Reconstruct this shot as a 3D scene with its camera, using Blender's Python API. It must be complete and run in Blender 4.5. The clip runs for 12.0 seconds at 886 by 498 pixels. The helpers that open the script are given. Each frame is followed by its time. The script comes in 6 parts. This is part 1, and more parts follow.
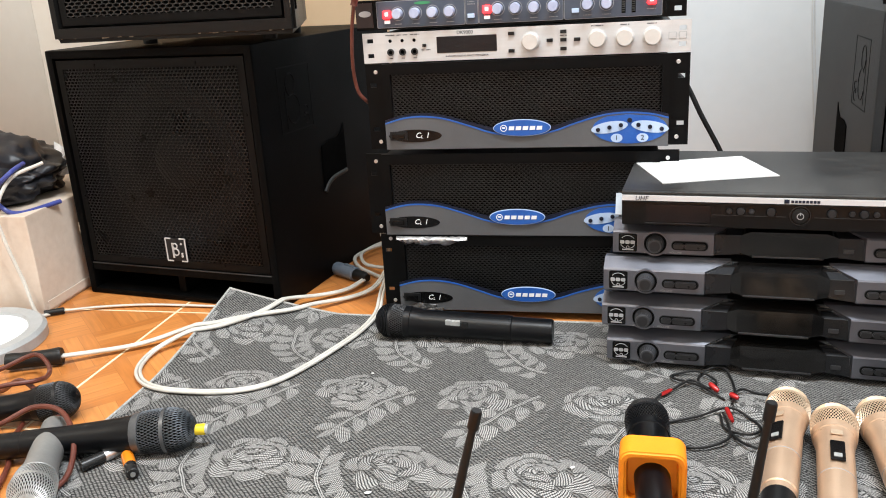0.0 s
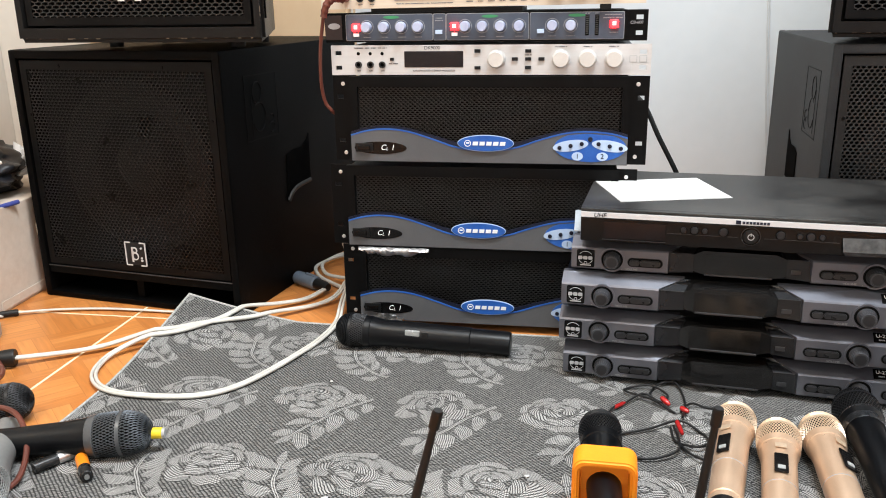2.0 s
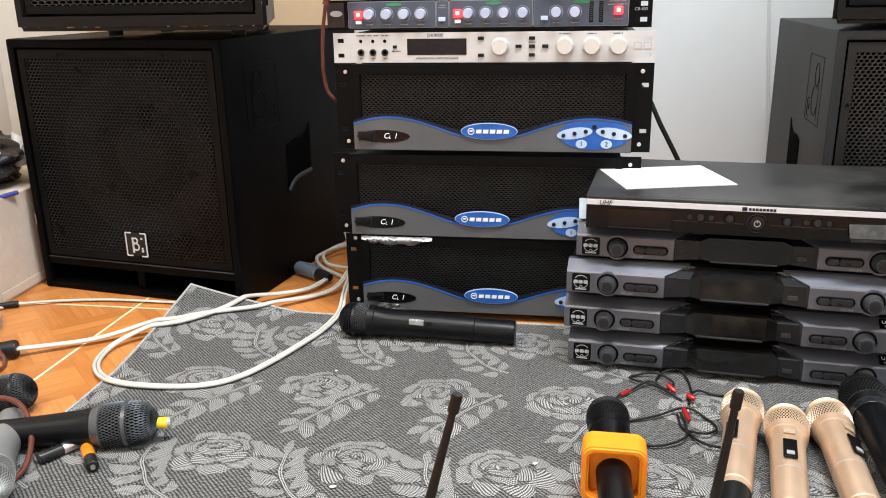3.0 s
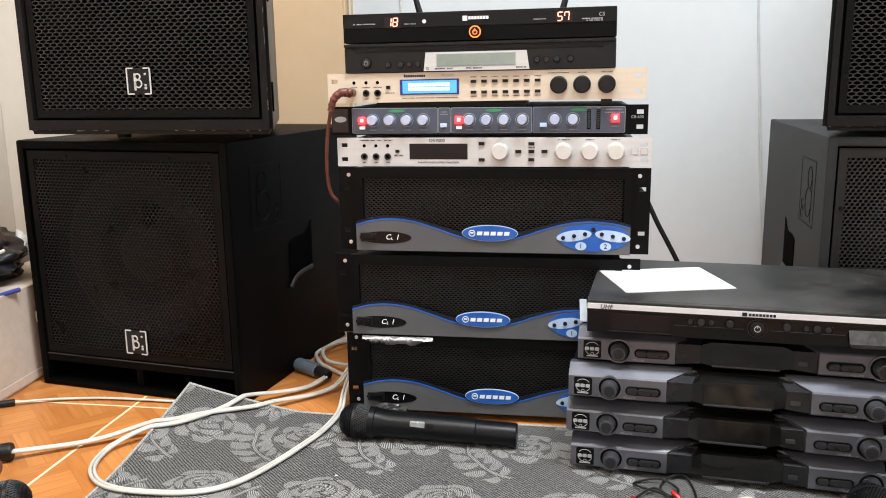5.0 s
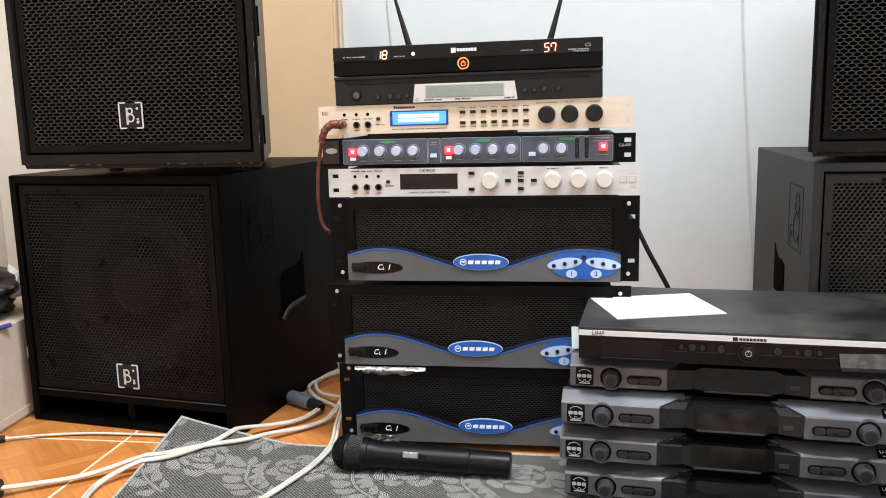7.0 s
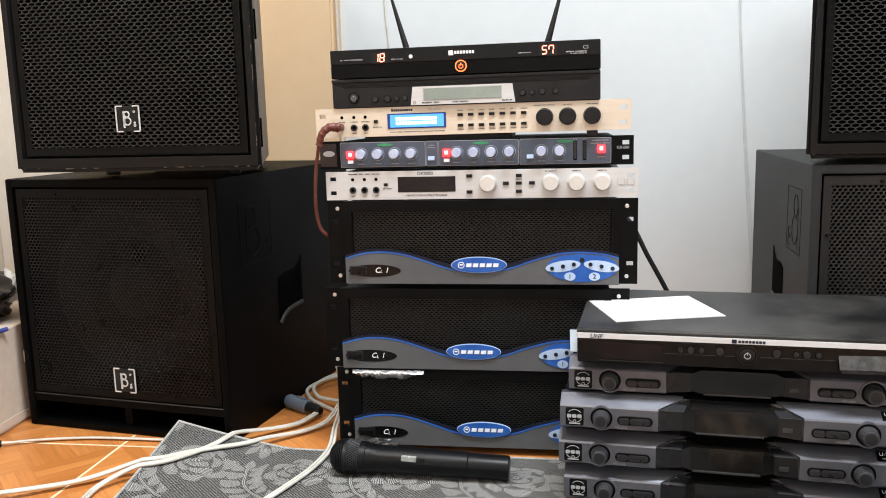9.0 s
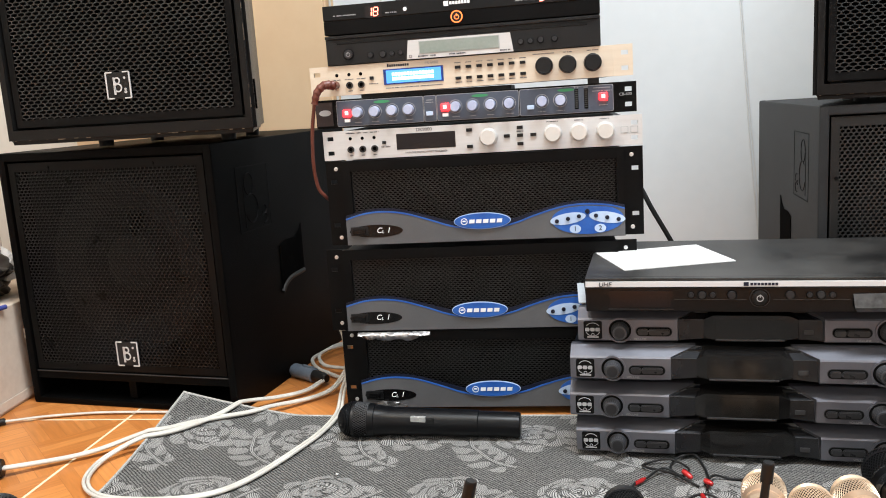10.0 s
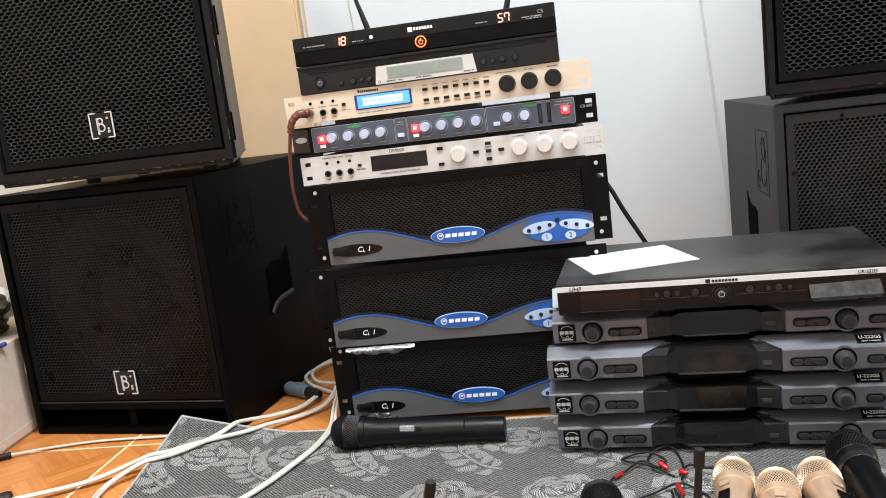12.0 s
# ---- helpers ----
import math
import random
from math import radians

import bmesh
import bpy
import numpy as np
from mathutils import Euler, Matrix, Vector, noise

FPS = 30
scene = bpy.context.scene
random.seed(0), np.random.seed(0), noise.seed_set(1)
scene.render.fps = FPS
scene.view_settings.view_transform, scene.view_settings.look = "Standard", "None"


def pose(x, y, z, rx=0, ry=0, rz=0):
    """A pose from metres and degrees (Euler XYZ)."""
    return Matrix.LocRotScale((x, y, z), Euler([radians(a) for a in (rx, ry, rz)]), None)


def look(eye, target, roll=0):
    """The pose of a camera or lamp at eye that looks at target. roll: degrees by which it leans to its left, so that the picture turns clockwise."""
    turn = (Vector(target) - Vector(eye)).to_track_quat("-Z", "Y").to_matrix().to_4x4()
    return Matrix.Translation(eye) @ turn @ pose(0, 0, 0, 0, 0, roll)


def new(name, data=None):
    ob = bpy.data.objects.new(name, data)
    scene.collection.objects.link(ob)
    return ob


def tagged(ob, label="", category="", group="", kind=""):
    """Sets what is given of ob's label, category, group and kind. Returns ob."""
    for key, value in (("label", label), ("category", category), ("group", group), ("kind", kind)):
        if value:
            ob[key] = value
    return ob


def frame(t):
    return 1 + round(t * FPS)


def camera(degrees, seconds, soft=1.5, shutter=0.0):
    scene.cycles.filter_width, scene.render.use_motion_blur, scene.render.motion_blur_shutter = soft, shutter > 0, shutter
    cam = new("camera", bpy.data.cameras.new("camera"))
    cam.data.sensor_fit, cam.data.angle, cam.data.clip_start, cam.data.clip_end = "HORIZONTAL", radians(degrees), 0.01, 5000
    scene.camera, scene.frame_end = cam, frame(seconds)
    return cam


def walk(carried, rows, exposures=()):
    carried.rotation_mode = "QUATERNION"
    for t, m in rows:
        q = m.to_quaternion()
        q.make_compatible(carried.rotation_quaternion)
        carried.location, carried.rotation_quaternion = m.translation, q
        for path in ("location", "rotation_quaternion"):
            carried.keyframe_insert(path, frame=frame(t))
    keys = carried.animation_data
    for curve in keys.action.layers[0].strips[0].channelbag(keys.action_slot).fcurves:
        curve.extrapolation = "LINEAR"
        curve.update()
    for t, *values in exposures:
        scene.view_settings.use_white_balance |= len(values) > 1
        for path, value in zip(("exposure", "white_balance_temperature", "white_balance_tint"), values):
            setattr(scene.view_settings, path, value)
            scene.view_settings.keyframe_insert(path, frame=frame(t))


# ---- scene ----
cam = camera(56.4, 12.0, soft=1.0)
PATH = [
    (0, (0.15, -1.245, 0.528), (-0.275, 0.61, -0.087), -3.4),
    (0.5, (0.147, -1.252, 0.523), (-0.262, 0.607, -0.092), -2.7),
    (1, (0.138, -1.263, 0.546), (-0.25, 0.615, -0.021), -1.6),
    (1.5, (0.139, -1.265, 0.533), (-0.243, 0.615, -0.032), -1.3),
    (2, (0.149, -1.264, 0.527), (-0.179, 0.622, -0.055), -0.9),
    (2.5, (0.148, -1.264, 0.52), (-0.18, 0.618, -0.071), -1.1),
    (2.7, (0.135, -1.263, 0.52), (-0.182, 0.618, -0.08), -0.9),
    (4.3, (0.132, -1.27, 0.544), (-0.17, 0.645, 0.052), -1.2),
    (4.5, (0.129, -1.265, 0.551), (-0.183, 0.659, 0.102), -1.0),
    (5, (0.126, -1.265, 0.552), (-0.182, 0.668, 0.142), -0.8),
    (5.5, (0.129, -1.266, 0.547), (-0.176, 0.674, 0.165), -0.8),
    (6, (0.127, -1.266, 0.544), (-0.177, 0.677, 0.181), -0.8),
    (6.5, (0.128, -1.267, 0.546), (-0.173, 0.679, 0.197), -1.0),
    (7, (0.132, -1.27, 0.546), (-0.164, 0.68, 0.216), -1.4),
    (9, (0.132, -1.267, 0.544), (-0.16, 0.686, 0.223), -1.5),
    (9.5, (0.122, -1.27, 0.533), (-0.173, 0.681, 0.206), -1.9),
    (10, (0.125, -1.251, 0.501), (-0.17, 0.694, 0.14), -3.6),
    (10.5, (0.162, -1.288, 0.518), (-0.114, 0.659, 0.155), -5.0),
    (11, (0.169, -1.301, 0.525), (-0.111, 0.649, 0.179), -6.1),
    (11.5, (0.158, -1.296, 0.518), (-0.131, 0.653, 0.175), -6.6),
    (12, (0.163, -1.297, 0.519), (-0.124, 0.652, 0.174), -7.0),
]
walk(cam, [(t, look(eye, target, roll)) for t, eye, target, roll in PATH],
     exposures=[(0.0, 0.1), (2.5, 0.12), (4.5, 0.0), (9.5, 0.0), (11.0, 0.07), (12.0, 0.07)])

# world: closed room, only a faint ambient term
world = bpy.data.worlds.new("world")
scene.world = world
world.use_nodes = True
world.node_tree.nodes["Background"].inputs[0].default_value = (0.9, 0.95, 1.0, 1)
world.node_tree.nodes["Background"].inputs[1].default_value = 0.05


def ceiling_lamp_or_fill(x, y, z, sx, sy, watts, colour):
    data = bpy.data.lights.new("ceiling_lamp_or_fill", "AREA")
    data.shape, data.size, data.size_y, data.energy, data.color = "RECTANGLE", sx, sy, watts, colour
    ob = new("ceiling_lamp_or_fill", data)
    ob.matrix_world = pose(x, y, z, 0, 0, 0)
    return ob


ceiling_lamp_or_fill(0.45, -0.72, 2.56, 1.2, 0.3, 92.0, (0.9, 0.963, 1.02))
# warm fill added to brighten the left side; no known fixture there
ceiling_lamp_or_fill(-0.9, -1.5, 2.56, 0.3, 0.3, 30.0, (1.0, 0.93, 0.82))


# ---------------------------------------------------------------- materials
def material(name, base, rough=0.5, metal=0.0, second=None, scale=40.0, amount=0.5, bump=0.0, bump_scale=300.0,
             rough_var=0.1, emit=None, power=0.0, coat=0.0, stretch=(1, 1, 1), fine=None, spec=0.5):
    """A surface with a colour that wanders between base and second at two scales, uneven gloss and fine relief."""
    m = bpy.data.materials.new(name)
    m.use_nodes = True
    nt = m.node_tree
    n, l = nt.nodes, nt.links
    bsdf = n["Principled BSDF"]
    bsdf.inputs["Metallic"].default_value = metal
    bsdf.inputs["Coat Weight"].default_value = coat
    bsdf.inputs["Specular IOR Level"].default_value = spec
    second = second or tuple(min(1.0, c * 1.25 + 0.004) for c in base)
    tc = n.new("ShaderNodeTexCoord")
    mp = n.new("ShaderNodeMapping")
    mp.inputs["Scale"].default_value = stretch
    l.new(tc.outputs["Object"], mp.inputs["Vector"])
    big = n.new("ShaderNodeTexNoise")
    big.inputs["Scale"].default_value, big.inputs["Detail"].default_value = scale, 6.0
    l.new(mp.outputs[0], big.inputs["Vector"])
    small = n.new("ShaderNodeTexNoise")
    small.inputs["Scale"].default_value, small.inputs["Detail"].default_value = fine or bump_scale, 3.0
    l.new(mp.outputs[0], small.inputs["Vector"])
    add = n.new("ShaderNodeMath")
    add.operation = "MULTIPLY_ADD"
    add.inputs[1].default_value = 0.4
    l.new(small.outputs["Fac"], add.inputs[0])
    l.new(big.outputs["Fac"], add.inputs[2])
    ramp = n.new("ShaderNodeMapRange")
    ramp.inputs["From Min"].default_value, ramp.inputs["From Max"].default_value = 0.45, 0.95
    ramp.inputs["To Max"].default_value = amount * 2
    l.new(add.outputs[0], ramp.inputs["Value"])
    mix = n.new("ShaderNodeMix")
    mix.data_type = "RGBA"
    mix.inputs[6].default_value, mix.inputs[7].default_value = (*base, 1), (*second, 1)
    l.new(ramp.outputs[0], mix.inputs[0])
    l.new(mix.outputs[2], bsdf.inputs["Base Color"])
    rr = n.new("ShaderNodeMapRange")
    rr.inputs["To Min"].default_value, rr.inputs["To Max"].default_value = max(0.02, rough - rough_var), min(1, rough + rough_var)
    l.new(big.outputs["Fac"], rr.inputs["Value"])
    l.new(rr.outputs[0], bsdf.inputs["Roughness"])
    if bump:
        bm_ = n.new("ShaderNodeBump")
        bm_.inputs["Strength"].default_value, bm_.inputs["Distance"].default_value = bump, 0.0006
        l.new(small.outputs["Fac"], bm_.inputs["Height"])
        l.new(bm_.outputs[0], bsdf.inputs["Normal"])
    if emit:
        bsdf.inputs["Emission Color"].default_value = (*emit, 1)
        bsdf.inputs["Emission Strength"].default_value = power
    return m


M = {}
M["cabinet"] = material("black_textured_paint", (0.0011, 0.0011, 0.0011), 0.5, second=(0.0026, 0.0026, 0.0027), scale=9, bump=0.7, bump_scale=520, spec=0.055)
M["speaker"] = material("black_speaker_paint", (0.0022, 0.0021, 0.0021), 0.36, second=(0.0048, 0.0046, 0.0045), scale=9, bump=0.6, bump_scale=520, spec=0.22)
M["cabinet_grey"] = material("worn_black_paint", (0.01, 0.0106, 0.0116), 0.55, second=(0.028, 0.0298, 0.0315), scale=7, bump=0.7, bump_scale=520, spec=0.26)
M["worn_edge"] = material("worn_board_edge", (0.09, 0.07, 0.05), 0.7, second=(0.3, 0.24, 0.17), scale=30, bump=0.3)
M["grille"] = material("black_steel_grille", (0.0019, 0.0019, 0.0019), 0.4, second=(0.0038, 0.0038, 0.004), scale=14, spec=0.11)
M["amp_grille"] = material("amp_steel_mesh", (0.0065, 0.0065, 0.0068), 0.38, metal=0.4, second=(0.021, 0.021, 0.0215), scale=14)
# base lighter than the grille frame, standing in for highlights on hole edges
M["sub_mesh"] = material("highlit_steel_perforation", (0.0046, 0.0047, 0.005), 0.3, metal=0.3, second=(0.0098, 0.0098, 0.0102), scale=14, spec=0.4)
M["dusty_grille"] = material("dusty_grille_frame", (0.007, 0.0068, 0.0067), 0.45, second=(0.014, 0.0136, 0.0133), scale=10, bump=0.4, bump_scale=500, spec=0.3)
M["dusty_mesh"] = material("dusty_steel_perforation", (0.018, 0.0176, 0.0173), 0.36, metal=0.25, second=(0.036, 0.0352, 0.0345), scale=12, spec=0.4)
M["inside"] = material("dark_inside", (0.0007, 0.0007, 0.0007), 0.9, spec=0.02)
M["cone"] = material("paper_cone", (0.004, 0.0044, 0.0055), 0.6, second=(0.006, 0.0064, 0.0078), scale=25, spec=0.2)
M["black_metal"] = material("black_powder_coat", (0.0018, 0.0018, 0.0019), 0.42, second=(0.0034, 0.0034, 0.0036), scale=18, bump=0.35, bump_scale=700, spec=0.1)
M["black_plastic"] = material("black_plastic", (0.0048, 0.0048, 0.005), 0.35, second=(0.009, 0.009, 0.0095), scale=20, bump=0.15, bump_scale=600, spec=0.3)
M["black_gloss"] = material("black_gloss_plastic", (0.003, 0.003, 0.0032), 0.2, second=(0.006, 0.0055, 0.0055), scale=12, rough_var=0.08, spec=0.25)
M["dusty_black"] = material("dusty_black_steel", (0.0035, 0.0035, 0.0037), 0.42, second=(0.05, 0.0485, 0.046), scale=11, amount=0.55, bump=0.3, bump_scale=400, spec=0.25)
M["grey_plate"] = material("grey_painted_plate", (0.08, 0.082, 0.088), 0.42, second=(0.105, 0.107, 0.113), scale=16, bump=0.25, bump_scale=900, spec=0.4)
M["gunmetal"] = material("gunmetal_plastic", (0.135, 0.139, 0.162), 0.34, metal=0.65, second=(0.19, 0.194, 0.22), scale=18, bump=0.12, bump_scale=900)
M["hood"] = material("smoked_gloss_plastic", (0.0045, 0.0043, 0.0044), 0.14, second=(0.011, 0.0104, 0.0102), scale=30, stretch=(0.35, 1, 1.6), rough_var=0.1, spec=0.5)
M["lip_grey"] = material("grey_moulded_lip", (0.022, 0.022, 0.023), 0.3, second=(0.034, 0.034, 0.036), scale=40, spec=0.5)
M["cheek_grey"] = material("satin_charcoal_plastic", (0.0085, 0.0088, 0.01), 0.26, second=(0.015, 0.0155, 0.018), scale=25, spec=0.5)
M["button_grey"] = material("charcoal_button", (0.012, 0.012, 0.0132), 0.36, second=(0.02, 0.02, 0.022), scale=40, spec=0.42)
M["pale_foam"] = material("pale_packing_foam", (0.36, 0.4, 0.44), 0.7, second=(0.46, 0.5, 0.53), scale=60, bump=0.3)
M["white_silver"] = material("pale_silver_strip", (0.66, 0.66, 0.67), 0.42, metal=0.15, second=(0.74, 0.74, 0.75), scale=8, stretch=(1, 1, 25))
M["window_silver"] = material("silvery_window", (0.34, 0.36, 0.35), 0.25, metal=0.3, second=(0.55, 0.56, 0.55), scale=90)
M["engraved"] = material("engraved_groove", (0.0012, 0.0012, 0.0013), 0.6, spec=0.12)
M["knob_grey"] = material("dark_grey_knob", (0.034, 0.035, 0.039), 0.38, second=(0.05, 0.051, 0.056), scale=40)
# pale grey puts the highlights on the head's rings into their colour
M["band_highlight"] = material("grey_band_highlight", (0.07, 0.074, 0.08), 0.35, metal=0.4, second=(0.11, 0.115, 0.12), scale=30)
M["button_dark"] = material("dark_rubber_button", (0.017, 0.017, 0.018), 0.3, second=(0.026, 0.026, 0.028), scale=40, spec=0.5)
M["pale_print"] = material("pale_grey_print", (0.5, 0.5, 0.5), 0.45, second=(0.62, 0.62, 0.62), scale=90)
M["speaker_mesh"] = material("steel_honeycomb", (0.017, 0.0164, 0.016), 0.3, metal=0.3, second=(0.032, 0.031, 0.03), scale=14)
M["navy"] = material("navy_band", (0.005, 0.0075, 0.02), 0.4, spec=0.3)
M["blue"] = material("blue_print", (0.016, 0.085, 0.36), 0.35, second=(0.03, 0.13, 0.46), scale=30, spec=0.35)
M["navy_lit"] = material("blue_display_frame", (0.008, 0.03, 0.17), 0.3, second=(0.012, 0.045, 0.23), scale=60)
M["light_blue"] = material("pale_blue_print", (0.4, 0.53, 0.74), 0.4, second=(0.5, 0.62, 0.8), scale=40)
M["white_print"] = material("white_print", (0.75, 0.76, 0.78), 0.5)
M["grey_print"] = material("grey_print", (0.32, 0.32, 0.33), 0.5)
M["silver"] = material("brushed_silver", (0.54, 0.535, 0.53), 0.42, metal=0.2, second=(0.61, 0.605, 0.6), scale=8, stretch=(1, 1, 25), bump=0.1, bump_scale=300)
M["champagne"] = material("champagne_panel", (0.64, 0.545, 0.43), 0.38, metal=0.25, second=(0.71, 0.625, 0.51), scale=8, stretch=(1, 1, 25), bump=0.1, bump_scale=300)
M["knob_silver"] = material("satin_silver_knob", (0.62, 0.605, 0.57), 0.35, metal=0.3, second=(0.69, 0.67, 0.64))
M["knob_blue"] = material("blue_grey_knob", (0.34, 0.38, 0.55), 0.35, second=(0.5, 0.54, 0.68), scale=60)
M["slate"] = material("slate_panel", (0.045, 0.058, 0.085), 0.45, second=(0.065, 0.08, 0.11), scale=30, bump=0.1)
M["dark_window"] = material("dark_display", (0.006, 0.0035, 0.004), 0.12, second=(0.01, 0.0055, 0.0055), spec=0.35)
M["lcd"] = material("grey_green_lcd", (0.2, 0.24, 0.21), 0.2, second=(0.28, 0.31, 0.28), scale=25)
M["lcd_blue"] = material("lit_blue_lcd", (0.05, 0.2, 0.6), 0.2, emit=(0.08, 0.33, 1.0), power=1.1)
M["lcd_text"] = material("lit_lcd_text", (0.6, 0.75, 0.9), 0.3, emit=(0.6, 0.82, 1.0), power=1.4)
M["red_led"] = material("lit_red_led", (0.8, 0.05, 0.05), 0.3, emit=(1.0, 0.006, 0.01), power=9.0)
M["led_core"] = material("lit_led_core", (1, 0.6, 0.6), 0.3, emit=(1.0, 0.3, 0.28), power=2.6)
M["digits"] = material("lit_digits", (0.8, 0.2, 0.1), 0.3, emit=(1.0, 0.27, 0.2), power=3.4)
M["orange_glow"] = material("lit_orange_ring", (0.8, 0.2, 0.05), 0.3, emit=(1.0, 0.13, 0.03), power=2.8)
M["green_print"] = material("green_print", (0.03, 0.2, 0.08), 0.5)
M["red_print"] = material("dark_end_panel", (0.012, 0.0065, 0.0065), 0.45, second=(0.022, 0.011, 0.011), scale=40)
M["steel"] = material("bright_screw", (0.6, 0.6, 0.6), 0.3, metal=0.9)
M["foil"] = material("crumpled_foil", (0.42, 0.42, 0.43), 0.3, metal=0.8, second=(0.72, 0.72, 0.73), scale=90, bump=1.0, bump_scale=160)
M["white_cable"] = material("off_white_cable", (0.52, 0.5, 0.45), 0.42, second=(0.66, 0.64, 0.58), scale=30, bump=0.1)
M["black_rubber"] = material("black_rubber", (0.0045, 0.0045, 0.0045), 0.5, second=(0.01, 0.01, 0.01), scale=60, spec=0.35)
M["brown_cable"] = material("red_brown_cable", (0.085, 0.02, 0.012), 0.4, second=(0.14, 0.038, 0.024), scale=40)
M["blue_cable"] = material("blue_cable", (0.035, 0.05, 0.22), 0.4)
M["gold"] = material("satin_gold_paint", (0.6, 0.405, 0.27), 0.3, metal=0.55, second=(0.7, 0.5, 0.35), scale=22, bump=0.3, bump_scale=1500)
M["gold_mesh"] = material("gold_mesh", (0.64, 0.46, 0.31), 0.35, metal=0.5, second=(0.76, 0.6, 0.44), scale=60)
M["black_mesh"] = material("black_mesh", (0.006, 0.0064, 0.0074), 0.4, metal=0.4, second=(0.013, 0.0135, 0.0155), scale=60)
M["mesh_core"] = material("dark_foam", (0.002, 0.002, 0.002), 0.9, spec=0.1)
M["mic_black"] = material("satin_black_mic", (0.0016, 0.002, 0.0027), 0.34, second=(0.003, 0.0035, 0.0045), scale=30, bump=0.1, bump_scale=900, spec=0.24)
M["steel_ring"] = material("brushed_steel_collar", (0.05, 0.055, 0.062), 0.25, metal=0.85, second=(0.1, 0.106, 0.115), scale=40)
M["mic_grey"] = material("grey_mic_body", (0.2, 0.2, 0.195), 0.42, metal=0.3, second=(0.27, 0.27, 0.26), scale=25)
M["mesh_grey"] = material("blue_grey_mesh", (0.028, 0.033, 0.039), 0.36, metal=0.5, second=(0.065, 0.073, 0.082), scale=60)
M["mesh_silver"] = material("silver_mesh", (0.45, 0.45, 0.44), 0.35, metal=0.7)
M["yellow"] = material("yellow_plastic", (0.72, 0.52, 0.02), 0.4)
M["orange"] = material("orange_foam", (0.95, 0.25, 0.005), 0.55, second=(1.0, 0.31, 0.009), scale=30, bump=0.25, bump_scale=600)
M["battery_orange"] = material("orange_wrap", (0.7, 0.2, 0.01), 0.3)
M["battery_black"] = material("black_wrap", (0.02, 0.02, 0.02), 0.25, metal=0.4)
M["red_plastic"] = material("red_anodised", (0.45, 0.02, 0.02), 0.25, metal=0.4)
M["plug_grey"] = material("slate_blue_plastic", (0.1, 0.13, 0.17), 0.4, second=(0.15, 0.18, 0.22), scale=40)
M["paper"] = material("white_card", (0.6, 0.6, 0.6), 0.6, second=(0.67, 0.67, 0.665), scale=20, bump=0.15, bump_scale=200)
M["carton"] = material("white_carton", (0.56, 0.46, 0.37), 0.7, second=(0.72, 0.62, 0.52), scale=7, bump=0.5, bump_scale=90)
M["bag"] = material("black_nylon", (0.009, 0.0094, 0.012), 0.4, second=(0.02, 0.02, 0.024), scale=20, bump=0.6, bump_scale=90, spec=0.4)
M["white_plastic"] = material("white_plastic", (0.74, 0.75, 0.77), 0.3)
M["grey_plastic"] = material("grey_plastic", (0.33, 0.34, 0.34), 0.4)
M["clear_film"] = material("hazy_film", (0.018, 0.0175, 0.0165), 0.16, second=(0.075, 0.072, 0.07), scale=60, bump=0.8, bump_scale=120)
M["wall"] = material("white_wall_paint", (0.615, 0.657, 0.678), 0.75, second=(0.68, 0.715, 0.732), scale=1.6, bump=0.25, bump_scale=140, fine=30)
M["wall_left"] = material("grey_white_wall_paint", (0.68, 0.64, 0.57), 0.75, second=(0.75, 0.71, 0.64), scale=2.5, bump=0.25, bump_scale=140, fine=30)
M["beige"] = material("beige_wall_paint", (0.68, 0.47, 0.28), 0.7, second=(0.74, 0.54, 0.34), scale=2.2, bump=0.25, bump_scale=140, fine=30)
M["ceiling"] = material("ceiling_paint", (0.78, 0.78, 0.77), 0.85, scale=2)
M["grout"] = material("pale_grout", (0.78, 0.6, 0.38), 0.8, second=(0.86, 0.7, 0.48), scale=40)
M["wire"] = material("aged_white_wire", (0.56, 0.58, 0.58), 0.5, second=(0.68, 0.69, 0.68), scale=60)
M["hem"] = material("pale_overlock_thread", (0.22, 0.22, 0.21), 0.85, second=(0.55, 0.55, 0.52), scale=400, bump=0.6)


